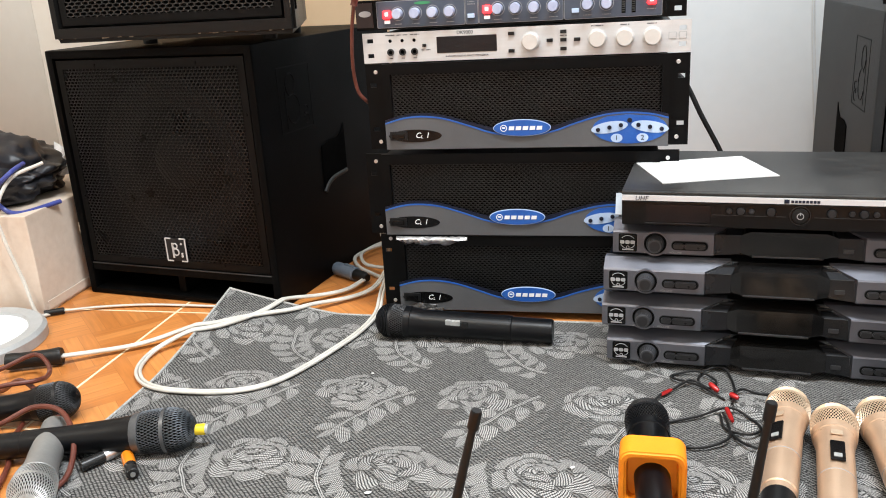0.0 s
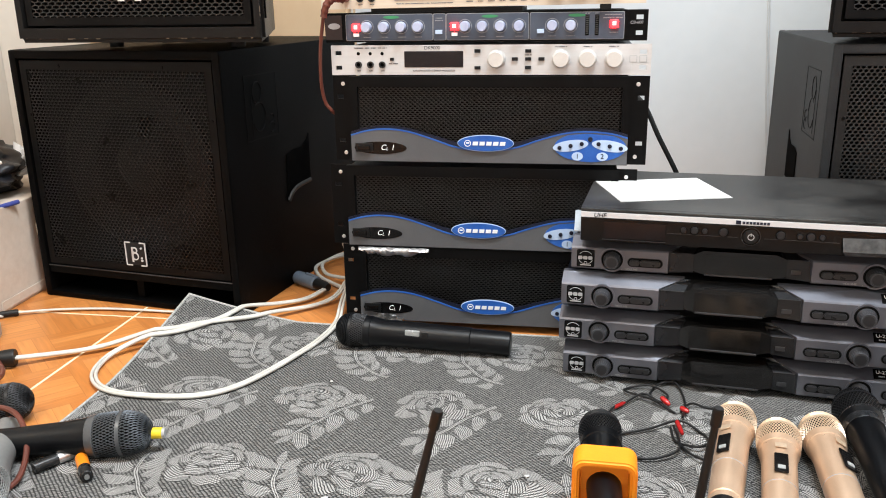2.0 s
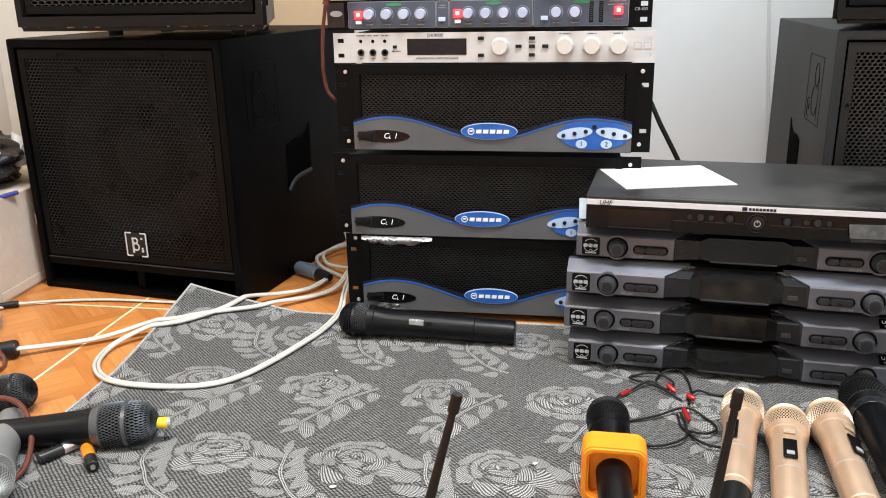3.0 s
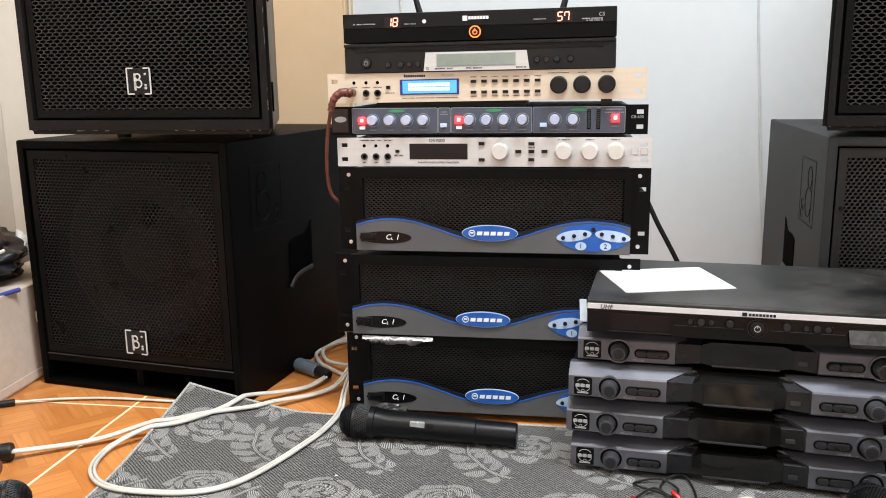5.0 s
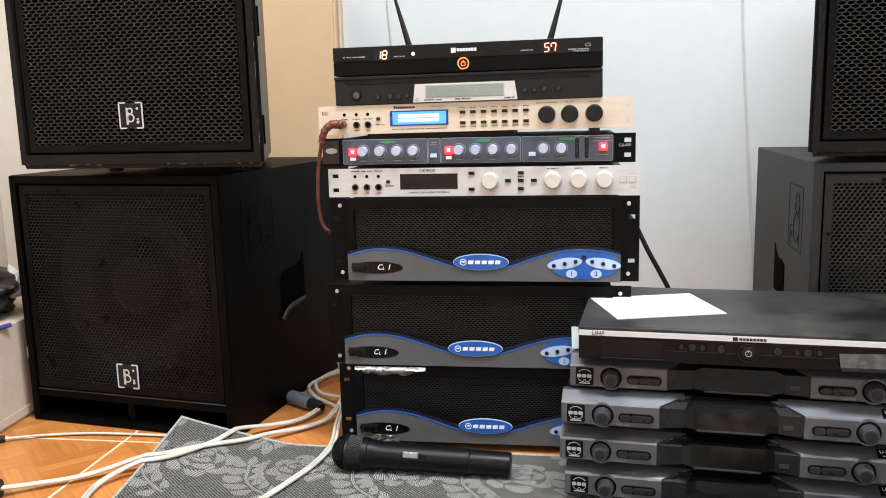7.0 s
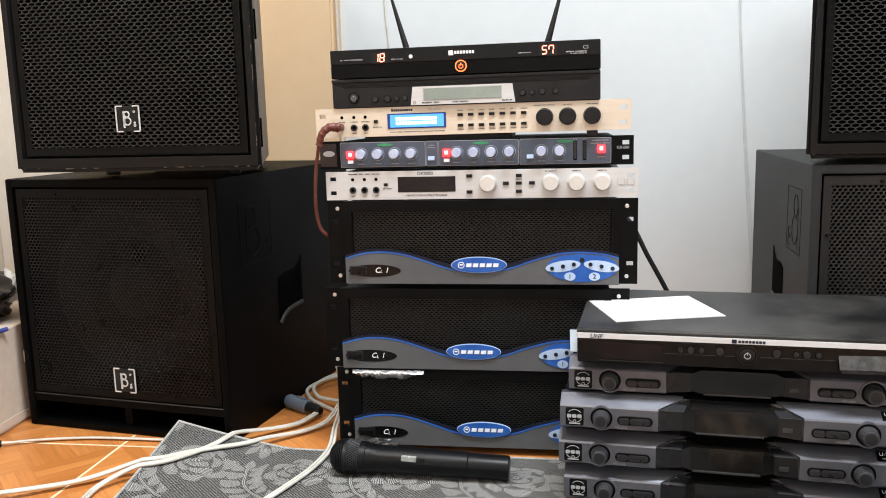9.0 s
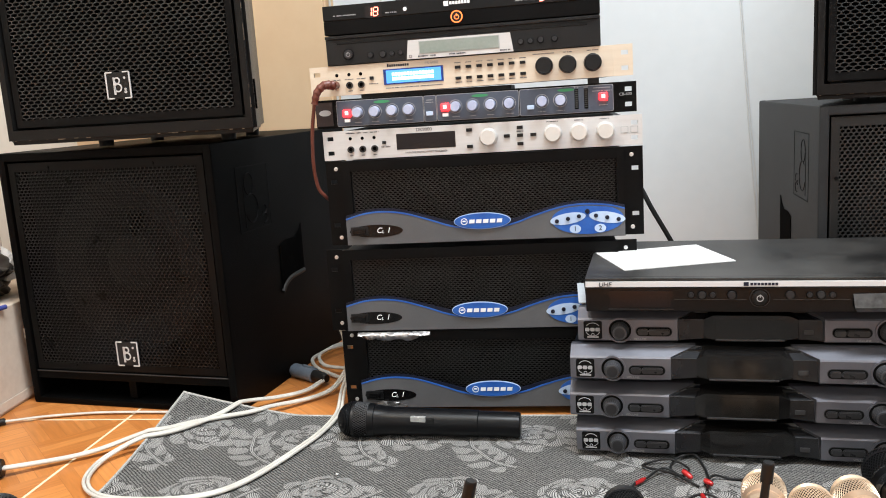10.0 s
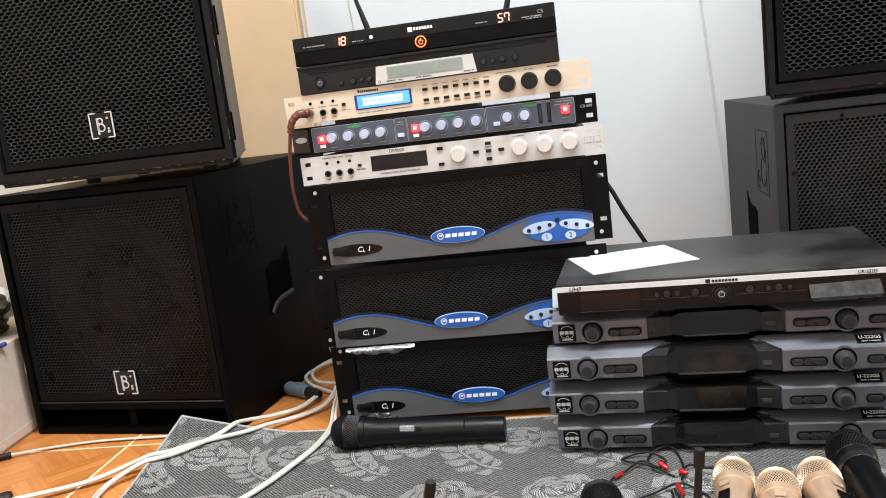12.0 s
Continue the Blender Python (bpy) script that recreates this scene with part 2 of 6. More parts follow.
def parquet_tile_material():
    """Glazed tile printed as small wooden blocks laid slantwise."""
    m = bpy.data.materials.new("printed_parquet_tile")
    m.use_nodes = True
    n, l = m.node_tree.nodes, m.node_tree.links
    bsdf = n["Principled BSDF"]
    tc, info = n.new("ShaderNodeTexCoord"), n.new("ShaderNodeObjectInfo")
    rot, turned = n.new("ShaderNodeMapping"), n.new("ShaderNodeMapping")
    rot.inputs["Rotation"].default_value = (0, 0, radians(45))
    turned.inputs["Rotation"].default_value = (0, 0, radians(90))
    l.new(tc.outputs["Object"], rot.inputs["Vector"])
    l.new(rot.outputs[0], turned.inputs["Vector"])
    checker = n.new("ShaderNodeTexChecker")
    checker.inputs["Scale"].default_value = 1 / 0.1415
    l.new(rot.outputs[0], checker.inputs["Vector"])
    lay_ = n.new("ShaderNodeMix")
    lay_.data_type = "VECTOR"
    l.new(checker.outputs["Fac"], lay_.inputs[0])
    l.new(rot.outputs[0], lay_.inputs[4])
    l.new(turned.outputs[0], lay_.inputs[5])
    way = lay_.outputs[1]
    brick = n.new("ShaderNodeTexBrick")
    brick.offset = 0.0
    brick.inputs["Color1"].default_value, brick.inputs["Color2"].default_value = (0.46, 0.165, 0.04, 1), (0.59, 0.235, 0.064, 1)
    brick.inputs["Mortar"].default_value = (0.37, 0.125, 0.03, 1)
    brick.inputs["Scale"].default_value, brick.inputs["Mortar Size"].default_value = 1.0, 0.0007
    brick.inputs["Mortar Smooth"].default_value = 1.0
    brick.inputs["Brick Width"].default_value, brick.inputs["Row Height"].default_value = 0.1415, 0.02358
    l.new(way, brick.inputs["Vector"])
    grain = n.new("ShaderNodeTexNoise")
    st = n.new("ShaderNodeMapping")
    st.inputs["Scale"].default_value = (12, 160, 1)
    l.new(way, st.inputs["Vector"])
    l.new(st.outputs[0], grain.inputs["Vector"])
    grain.inputs["Scale"].default_value, grain.inputs["Detail"].default_value = 1.0, 5.0
    hsv = n.new("ShaderNodeHueSaturation")
    val = n.new("ShaderNodeMath")
    val.operation = "MULTIPLY_ADD"
    val.inputs[1].default_value, val.inputs[2].default_value = 0.7, 0.62
    l.new(grain.outputs["Fac"], val.inputs[0])
    tint = n.new("ShaderNodeMath")
    tint.operation = "MULTIPLY_ADD"
    tint.inputs[1].default_value = 0.1
    l.new(info.outputs["Random"], tint.inputs[0])
    l.new(val.outputs[0], tint.inputs[2])
    l.new(tint.outputs[0], hsv.inputs["Value"])
    l.new(brick.outputs["Color"], hsv.inputs["Color"])
    l.new(hsv.outputs[0], bsdf.inputs["Base Color"])
    bsdf.inputs["Roughness"].default_value = 0.33
    return m


def weave_material(name, dark, light, period, amount, wobble, low, along=False):
    """Woven threads: broken wavy rows of pale stitches on a dark ground."""
    m = bpy.data.materials.new(name)
    m.use_nodes = True
    n, l = m.node_tree.nodes, m.node_tree.links
    bsdf = n["Principled BSDF"]
    bsdf.inputs["Roughness"].default_value = 0.9
    tc = n.new("ShaderNodeTexCoord")
    wave = n.new("ShaderNodeTexWave")
    wave.bands_direction = "Y"
    wave.inputs["Scale"].default_value = 0.314 / period
    wave.inputs["Distortion"].default_value, wave.inputs["Detail"].default_value = wobble, 1.0
    wave.inputs["Detail Scale"].default_value = 1.3
    l.new(tc.outputs["UV" if along else "Object"], wave.inputs["Vector"])
    stitch = n.new("ShaderNodeTexWave")
    stitch.bands_direction = "X" if along else "DIAGONAL"
    stitch.inputs["Scale"].default_value = 0.314 / period * 0.9
    stitch.inputs["Distortion"].default_value = 2.0
    l.new(tc.outputs["UV" if along else "Object"], stitch.inputs["Vector"])
    mul = n.new("ShaderNodeMath")
    mul.operation = "MULTIPLY_ADD"
    mul.inputs[1].default_value, mul.inputs[2].default_value = 0.8, 0.2
    l.new(stitch.outputs["Fac"], mul.inputs[0])
    add = n.new("ShaderNodeMath")
    add.operation = "MULTIPLY"
    l.new(wave.outputs["Fac"], add.inputs[0])
    l.new(mul.outputs[0], add.inputs[1])
    ramp = n.new("ShaderNodeMapRange")
    ramp.inputs["From Min"].default_value, ramp.inputs["From Max"].default_value = low, low + 0.22
    ramp.inputs["To Max"].default_value = amount
    l.new(add.outputs[0], ramp.inputs["Value"])
    dust = n.new("ShaderNodeTexNoise")
    dust.inputs["Scale"].default_value, dust.inputs["Detail"].default_value = 9.0, 6.0
    l.new(tc.outputs["Object"], dust.inputs["Vector"])
    mix = n.new("ShaderNodeMix")
    mix.data_type = "RGBA"
    mix.inputs[6].default_value, mix.inputs[7].default_value = (*dark, 1), (*light, 1)
    l.new(ramp.outputs[0], mix.inputs[0])
    hsv = n.new("ShaderNodeHueSaturation")
    dv = n.new("ShaderNodeMapRange")
    dv.inputs["To Min"].default_value, dv.inputs["To Max"].default_value = 0.75, 1.25
    l.new(dust.outputs["Fac"], dv.inputs["Value"])
    l.new(dv.outputs[0], hsv.inputs["Value"])
    l.new(mix.outputs[2], hsv.inputs["Color"])
    l.new(hsv.outputs[0], bsdf.inputs["Base Color"])
    bump = n.new("ShaderNodeBump")
    bump.inputs["Strength"].default_value, bump.inputs["Distance"].default_value = 0.6, 0.0008
    l.new(add.outputs[0], bump.inputs["Height"])
    l.new(bump.outputs[0], bsdf.inputs["Normal"])
    return m


M["tile"] = parquet_tile_material()
M["rug"] = weave_material("grey_rug_ground", (0.011, 0.011, 0.0113), (0.225, 0.221, 0.211), 0.0026, 1.0, 6.5, 0.2)
M["rug_motif"] = weave_material("pale_rug_motif", (0.028, 0.028, 0.028), (0.43, 0.424, 0.408), 0.0025, 1.0, 1.8, 0.13, True)


# ---------------------------------------------------------------- mesh tools
def part(name, bm, mat, parent, label="", smooth=35):
    me = bpy.data.meshes.new(name)
    bm.normal_update()
    bm.to_mesh(me)
    bm.free()
    me.materials.append(M[mat])
    if smooth:
        me.shade_smooth()
        me.set_sharp_from_angle(angle=radians(smooth))
    ob = new(name, me)
    ob.parent = parent
    if smooth:
        even = ob.modifiers.new("even_shading", "WEIGHTED_NORMAL")
        even.keep_sharp = True
    if label:
        tagged(ob, label)
    if name in ("legend", "mark", "meter_bars", "display_text", "pencil_marks", "side_seam", "maker_mark", "maker_name", "wire_mesh", "engraving", "ticks"):
        tagged(ob, kind="stuff")
    return ob


def raw(name, verts, faces, mat, parent, label="", smooth=0, uv=None):
    me = bpy.data.meshes.new(name)
    me.from_pydata(verts, [], faces)
    me.update()
    me.materials.append(M[mat])
    if uv:
        layer = me.uv_layers.new(name="weave")
        for loop in me.loops:
            layer.data[loop.index].uv = uv[loop.vertex_index]
    if smooth:
        me.shade_smooth()
        me.set_sharp_from_angle(angle=radians(smooth))
    ob = new(name, me)
    ob.parent = parent
    if label:
        tagged(ob, label)
    return ob


def thing(name, m, label, category, group="", kind=""):
    ob = new(name)
    ob.empty_display_size = 0.05
    ob.matrix_world = m
    return tagged(ob, label, category, group, kind)


def box(bm, x0, x1, y0, y1, z0, z1, bevel=0.0, seg=2):
    made = bmesh.ops.create_cube(bm, size=1.0, matrix=Matrix.Translation(((x0 + x1) / 2, (y0 + y1) / 2, (z0 + z1) / 2)) @ Matrix.Diagonal((x1 - x0, y1 - y0, z1 - z0, 1)))
    if bevel:
        edges = list({e for v in made["verts"] for e in v.link_edges})
        bmesh.ops.bevel(bm, geom=edges, offset=bevel, segments=seg, affect="EDGES", profile=0.6)
    return bm


def boxed(*a, **k):
    return box(bmesh.new(), *a, **k)


def lathe(bm, profile, m, seg=32):
    """Turns (along, radius) pairs round the local x axis of m."""
    rings = []
    for a, r in profile:
        if r < 1e-6:
            rings.append([bm.verts.new(m @ Vector((a, 0, 0)))])
        else:
            rings.append([bm.verts.new(m @ Vector((a, r * math.cos(2 * math.pi * k / seg), r * math.sin(2 * math.pi * k / seg)))) for k in range(seg)])
    for p, q in zip(rings, rings[1:]):
        for k in range(seg):
            j = (k + 1) % seg
            if len(p) == 1 and len(q) > 1:
                bm.faces.new((p[0], q[k], q[j]))
            elif len(q) == 1 and len(p) > 1:
                bm.faces.new((p[k], q[0], p[j]))
            elif len(p) > 1:
                bm.faces.new((p[k], q[k], q[j], p[j]))
    bmesh.ops.recalc_face_normals(bm, faces=bm.faces)
    return bm


FRONT = Matrix.Rotation(radians(-90), 4, "Z")          # local x of a lathe points to -y, out of a front panel


def knob(bm, x, z, r, y, length, seg=28, lip=0.15):
    """A turned knob or stud standing out of a front panel at depth y."""
    return lathe(bm, [(0, 0), (0, r), (length * (1 - lip), r * 0.97), (length, r * 0.86), (length, 0)], Matrix.Translation((x, y, z)) @ FRONT, seg)


def ring(bm, x, z, r, width, y, length, seg=32):
    return lathe(bm, [(0, r), (length, r), (length, r - width), (0, r - width), (0, r)], Matrix.Translation((x, y, z)) @ FRONT, seg)


def prism(bm, outline, y0, y1):
    """An outline of (x, z) pairs, extruded from the front y0 to the back y1."""
    a = [bm.verts.new((x, y0, z)) for x, z in outline]
    b = [bm.verts.new((x, y1, z)) for x, z in outline]
    bm.faces.new(a), bm.faces.new(b[::-1])
    for k in range(len(a)):
        j = (k + 1) % len(a)
        bm.faces.new((a[k], b[k], b[j], a[j]))
    bmesh.ops.recalc_face_normals(bm, faces=bm.faces)
    return bm


def ellipse(cx, cz, rx, rz, n=40):
    return [(cx + rx * math.cos(2 * math.pi * k / n), cz + rz * math.sin(2 * math.pi * k / n)) for k in range(n)]


def rounded(x0, x1, z0, z1, r, n=5):
    out = []
    for cx, cz, a in ((x1 - r, z0 + r, -90), (x1 - r, z1 - r, 0), (x0 + r, z1 - r, 90), (x0 + r, z0 + r, 180)):
        out += [(cx + r * math.cos(radians(a + 90 * k / n)), cz + r * math.sin(radians(a + 90 * k / n))) for k in range(n + 1)]
    return out


def glide(points, steps=10):
    """A smooth line through the points (Catmull-Rom)."""
    p = [Vector(q) for q in points]
    p = [2 * p[0] - p[1]] + p + [2 * p[-1] - p[-2]]
    out = []
    for k in range(1, len(p) - 2):
        for s in range(steps):
            t = s / steps
            out.append(0.5 * (2 * p[k] + (p[k + 1] - p[k - 1]) * t + (2 * p[k - 1] - 5 * p[k] + 4 * p[k + 1] - p[k + 2]) * t * t
                              + (3 * p[k] - p[k - 1] - 3 * p[k + 1] + p[k + 2]) * t ** 3))
    return out + [p[-2]]


def tube(bm, line, r, seg=10, offset=0.0):
    """A round cord along a line of points; offset shifts it sideways, level with the floor."""
    rings = []
    for k, p in enumerate(line):
        d = (line[min(k + 1, len(line) - 1)] - line[max(k - 1, 0)]).normalized()
        side = d.cross(Vector((0, 0, 1)))
        side = side.normalized() if side.length > 1e-3 else Vector((1, 0, 0))
        up = side.cross(d)
        c = p + side * offset
        rr = r[k] if isinstance(r, list) else r
        rings.append([bm.verts.new(c + rr * (math.cos(2 * math.pi * a / seg) * side + math.sin(2 * math.pi * a / seg) * up)) for a in range(seg)])
    for p, q in zip(rings, rings[1:]):
        for k in range(seg):
            bm.faces.new((p[k], p[(k + 1) % seg], q[(k + 1) % seg], q[k]))
    bm.faces.new(rings[0][::-1]), bm.faces.new(rings[-1])
    bmesh.ops.recalc_face_normals(bm, faces=bm.faces)
    return bm


def letters(name, text, x, z, y, height, mat, parent, label="", align="CENTER", slant=0.0):
    cu = bpy.data.curves.new(name, "FONT")
    cu.body, cu.size, cu.align_x, cu.align_y, cu.extrude, cu.shear = text, height * 1.4, align, "CENTER", 0.0002, slant
    tmp = bpy.data.objects.new(name, cu)
    me = bpy.data.meshes.new_from_object(tmp)
    bpy.data.objects.remove(tmp)
    me.transform(Matrix.Translation((x, y, z)) @ Matrix.Rotation(radians(90), 4, "X"))
    me.materials.clear()
    me.materials.append(M[mat])
    ob = new(name, me)
    ob.parent = parent
    if label:
        tagged(ob, label)
    return ob


def honeycomb(name, x0, x1, z0, z1, pitch, wire, depth, mat, parent, squash=1.0, y=0.0, keep=None):
    """A sheet of six-sided holes; pitch across the rows, wire the share left of each cell, squash flattens the cells."""
    a = pitch / math.sqrt(3)
    row = 1.5 * a * squash
    verts, faces = [], []
    inner = 1 - wire
    corner = [(math.sin(radians(60 * k)) * a, math.cos(radians(60 * k)) * a * squash) for k in range(6)]
    j, z = 0, z0
    while z <= z1:
        x = x0 + (pitch / 2 if j % 2 else 0)
        while x <= x1:
            if keep is None or keep(x, z):
                b = len(verts)
                verts += [(x + u, y, z + v) for u, v in corner]
                verts += [(x + u * inner, y, z + v * inner) for u, v in corner]
                verts += [(x + u * inner, y + depth, z + v * inner) for u, v in corner]
                for k in range(6):
                    i = (k + 1) % 6
                    faces += [(b + k, b + i, b + 6 + i, b + 6 + k), (b + 6 + k, b + 6 + i, b + 12 + i, b + 12 + k)]
            x += pitch
        z += row
        j += 1
    return tagged(raw(name, verts, faces, mat, parent), kind="stuff")


def plate(bm, xs, zs, y0, y1, holes):
    """A flat plate on a grid of lines xs by zs, with the cells in holes left open."""
    for i in range(len(xs) - 1):
        for k in range(len(zs) - 1):
            if (i, k) not in holes:
                box(bm, xs[i], xs[i + 1], y0, y1, zs[k], zs[k + 1])
    bmesh.ops.remove_doubles(bm, verts=bm.verts, dist=1e-5)
    return bm


# ---------------------------------------------------------------- the room
FLOOR_X, FLOOR_Y, BACK, LEFT, RIGHT, NEAR, HIGH = -0.62, -0.022, 0.74, -1.366, 1.9, -2.7, 2.6


def setting(name, bm, mat, label, category):
    ob = part(name, bm, mat, None, smooth=0)
    return tagged(ob, label, category, kind="structure")


floor = setting("floor", boxed(LEFT - 0.1, RIGHT + 0.1, NEAR - 0.1, BACK + 0.1, -0.1, -0.0007), "grout", "pale grout bed under orange parquet-look floor tiles", "floor")
setting("wall_north", boxed(LEFT - 0.1, RIGHT + 0.1, BACK, BACK + 0.1, 0, HIGH), "wall", "bluish white painted plaster wall behind the amplifiers", "wall")
setting("wall_west", boxed(LEFT - 0.1, LEFT, NEAR, BACK, 0, HIGH), "wall_left", "grey-white painted plaster side wall", "wall")
setting("wall_east", boxed(RIGHT, RIGHT + 0.1, NEAR, BACK, 0, HIGH), "wall", "plain white painted side wall", "wall")
setting("wall_south", boxed(LEFT - 0.1, RIGHT + 0.1, NEAR - 0.1, NEAR, 0, HIGH), "wall", "plain white painted wall behind the viewer", "wall")
setting("ceiling", boxed(LEFT - 0.1, RIGHT + 0.1, NEAR - 0.1, BACK + 0.1, HIGH, HIGH + 0.1), "ceiling", "plain white ceiling", "ceiling")
pillar = bmesh.new()
prism(pillar, [(-1.08, 0), (-0.404, 0), (-0.404, HIGH), (-1.08, HIGH)], BACK - 0.05, BACK - 0.001)
bmesh.ops.bevel(pillar, geom=[e for e in pillar.edges if all(abs(v.co.x + 0.404) < 1e-4 and abs(v.co.y - BACK + 0.05) < 1e-4 for v in e.verts)], offset=0.012, segments=5, affect="EDGES")
setting("wall_panel", boxed(LEFT + 0.001, -1.0815, BACK - 0.006, BACK - 0.001, 0.001, HIGH - 0.001), "wall_left", "warm grey-white painted wall section behind the carton", "wall panel")
tagged(part("wall_panel", pillar, "beige", None), "beige painted wall section with a rounded edge", "wall panel", kind="structure")


# ---------------------------------------------------------------- loudspeakers
def brand_plate(parent, x, z, size, y):
    """Square maker's plate: four pale corner brackets round a simple stem-and-bows mark."""
    h = size / 2
    p = part("badge", boxed(x - h, x + h, y - 0.0025, y, z - h, z + h, 0.0006), "black_plastic", parent, "black square maker's plate with pale corner brackets")
    bm = bmesh.new()
    t = size * 0.05
    for s in (-1, 1):
        box(bm, x + s * h - t / 2, x + s * h + t / 2, y - 0.0035, y - 0.002, z - h, z + h)
        for e in (-1, 1):
            box(bm, min(x + s * h, x + s * h * 0.45), max(x + s * h, x + s * h * 0.45), y - 0.0035, y - 0.002, z + e * h - t / 2, z + e * h + t / 2)
    part("bracket", bm, "pale_print", p)
    bm = bmesh.new()
    box(bm, x - size * 0.2, x - size * 0.12, y - 0.0036, y - 0.002, z - size * 0.36, z + size * 0.3)
    ring(bm, x - size * 0.04, z + size * 0.17, size * 0.135, t * 1.0, y - 0.002, 0.0016, 20)
    ring(bm, x - size * 0.02, z - size * 0.1, size * 0.17, t * 1.0, y - 0.002, 0.0016, 20)
    ring(bm, x + size * 0.29, z + size * 0.27, size * 0.045, t * 0.5, y - 0.002, 0.0016, 12)
    ring(bm, x + size * 0.29, z - size * 0.16, size * 0.045, t * 0.6, y - 0.002, 0.0016, 14)
    ring(bm, x + size * 0.29, z - size * 0.27, size * 0.055, t * 0.6, y - 0.002, 0.0016, 14)
    part("mark", bm, "pale_print", p)


def subwoofer(m, label, skin, w=0.424, d=0.52, h=0.452, side=1, frame_skin="grille", mesh_skin="sub_mesh"):
    sub = thing("subwoofer", m, label, "subwoofer", "subwoofers")
    t = 0.015
    for s in (-1, 1):
        part("side_panel", boxed(min(s * w / 2, s * (w / 2 - t)), max(s * w / 2, s * (w / 2 - t)), 0, d, 0, h, 0.004), skin, sub)
    part("top_panel", boxed(-w / 2 + t * 0.8, w / 2 - t * 0.8, 0.0005, d - 0.002, h - t, h - 0.0004, 0.003), skin, sub)
    part("bottom_panel", boxed(-w / 2 + t * 0.8, w / 2 - t * 0.8, 0.0005, d - 0.002, 0.0008, 0.012, 0.003), skin, sub)
    part("back_panel", boxed(-w / 2 + t * 0.8, w / 2 - t * 0.8, d - 0.02, d - 0.0005, 0.005, h - 0.005), skin, sub)
    part("shelf", boxed(-w / 2 + t, w / 2 - t, 0.003, 0.26, 0.047, 0.062, 0.002), skin, sub)
    # grey tube draws the highlight along the worn shelf edge
    part("shelf_wear_highlight", tube(bmesh.new(), [Vector((-w / 2 + t, 0.0034, 0.0612)), Vector((0.0, 0.0033, 0.0613)), Vector((w / 2 - t, 0.0034, 0.0612))], 0.0011, 6), "dusty_black", sub, "rubbed edge of the port shelf with its highlight drawn in")
    part("divider", boxed(-0.012, 0.004, 0.012, 0.24, 0.0125, 0.0468, 0.003), skin, sub)
    part("port_back", boxed(-w / 2 + t, w / 2 - t, 0.24, 0.25, 0.0125, 0.0465), "inside", sub)
    part("baffle", boxed(-w / 2 + t, w / 2 - t, 0.05, 0.065, 0.063, h - t - 0.0005), "inside", sub)
    c = (0.0, 0.25)
    bm = bmesh.new()
    lathe(bm, [(0, 0.155), (0.008, 0.152), (0.011, 0.143), (0.004, 0.133), (-0.014, 0.06), (-0.004, 0.05), (0.004, 0.03), (0.007, 0)], Matrix.Translation((c[0], 0.045, c[1])) @ FRONT, 48)
    part("woofer_cone", bm, "cone", sub, "dark paper woofer cone behind the grille")
    # grille: flat margin round a perforated field
    gx, g0, g1 = w / 2 - t - 0.003, 0.065, h - t - 0.003
    bm = bmesh.new()
    mg = 0.0125
    plate(bm, [-gx, -gx + mg, gx - mg, gx], [g0, g0 + mg, g1 - mg * 1.2, g1], 0.004, 0.0065, {(1, 1)})
    grille = part("grille", bm, frame_skin, sub, "black perforated steel grille", smooth=0)
    honeycomb("perforation", -gx + mg + 0.0005, gx - mg, g0 + mg + 0.0005, g1 - mg * 1.2, 0.0079, 0.27, 0.0022, mesh_skin, grille, 0.8, 0.0048)
    for sx, sz in ((-0.11, g1 - 0.009), (0.1, g1 - 0.009), (-0.11, g0 + 0.008), (0.1, g0 + 0.008), (-gx + 0.008, 0.19), (gx - 0.008, 0.19), (-gx + 0.008, 0.34), (gx - 0.008, 0.34)):
        part("screw", knob(bmesh.new(), sx, sz, 0.0032, 0.004, 0.0015, 10), "black_metal", grille)
    brand_plate(grille, 0.004, 0.099, 0.042, 0.0038)
    # side: engraved frame and bar grip
    x = side * w / 2
    for s, depth in ((side, 0.001),):
        lines = bmesh.new()
        y0, y1, z0, z1 = 0.065, 0.172, 0.295, 0.407
        for a in ((y0, y0 + 0.002, z0, z1), (y1 - 0.002, y1, z0, z1), (y0 + 0.002, y1 - 0.002, z0, z0 + 0.002), (y0 + 0.002, y1 - 0.002, z1 - 0.002, z1)):
            box(lines, x - 0.0005, x + 0.0005, a[0], a[1], a[2], a[3])
        for oy, oz, ry, rz, a0, a1 in ((0.104, 0.376, 0.015, 0.019, -60, 250), (0.108, 0.334, 0.021, 0.025, -160, 130), (0.149, 0.327, 0.008, 0.0075, -150, 120), (0.149, 0.311, 0.009, 0.0085, -120, 150)):
            run = [Vector((x, oy + ry * math.cos(radians(a0 + (a1 - a0) * k / 16)), oz + rz * math.sin(radians(a0 + (a1 - a0) * k / 16)))) for k in range(17)]
            tube(lines, run, 0.001, 4)
        box(lines, x - 0.0005, x + 0.0005, 0.085, 0.087, 0.303, 0.375)
        part("engraving", lines, "engraved", sub)
        grip = bmesh.new()
        lo, hi = sorted((x - s * 0.004, x + s * 0.0015))
        outline = [(0.188, 0.166), (0.2, 0.179), (0.225, 0.188), (0.279, 0.191), (0.28, 0.28), (0.27, 0.268), (0.25, 0.258), (0.215, 0.259), (0.19, 0.252)]
        va = [grip.verts.new((lo, y, z)) for y, z in outline]
        vb = [grip.verts.new((hi, y, z)) for y, z in outline]
        grip.faces.new(va), grip.faces.new(vb[::-1])
        for k in range(len(va)):
            grip.faces.new((va[k], vb[k], vb[(k + 1) % len(va)], va[(k + 1) % len(va)]))
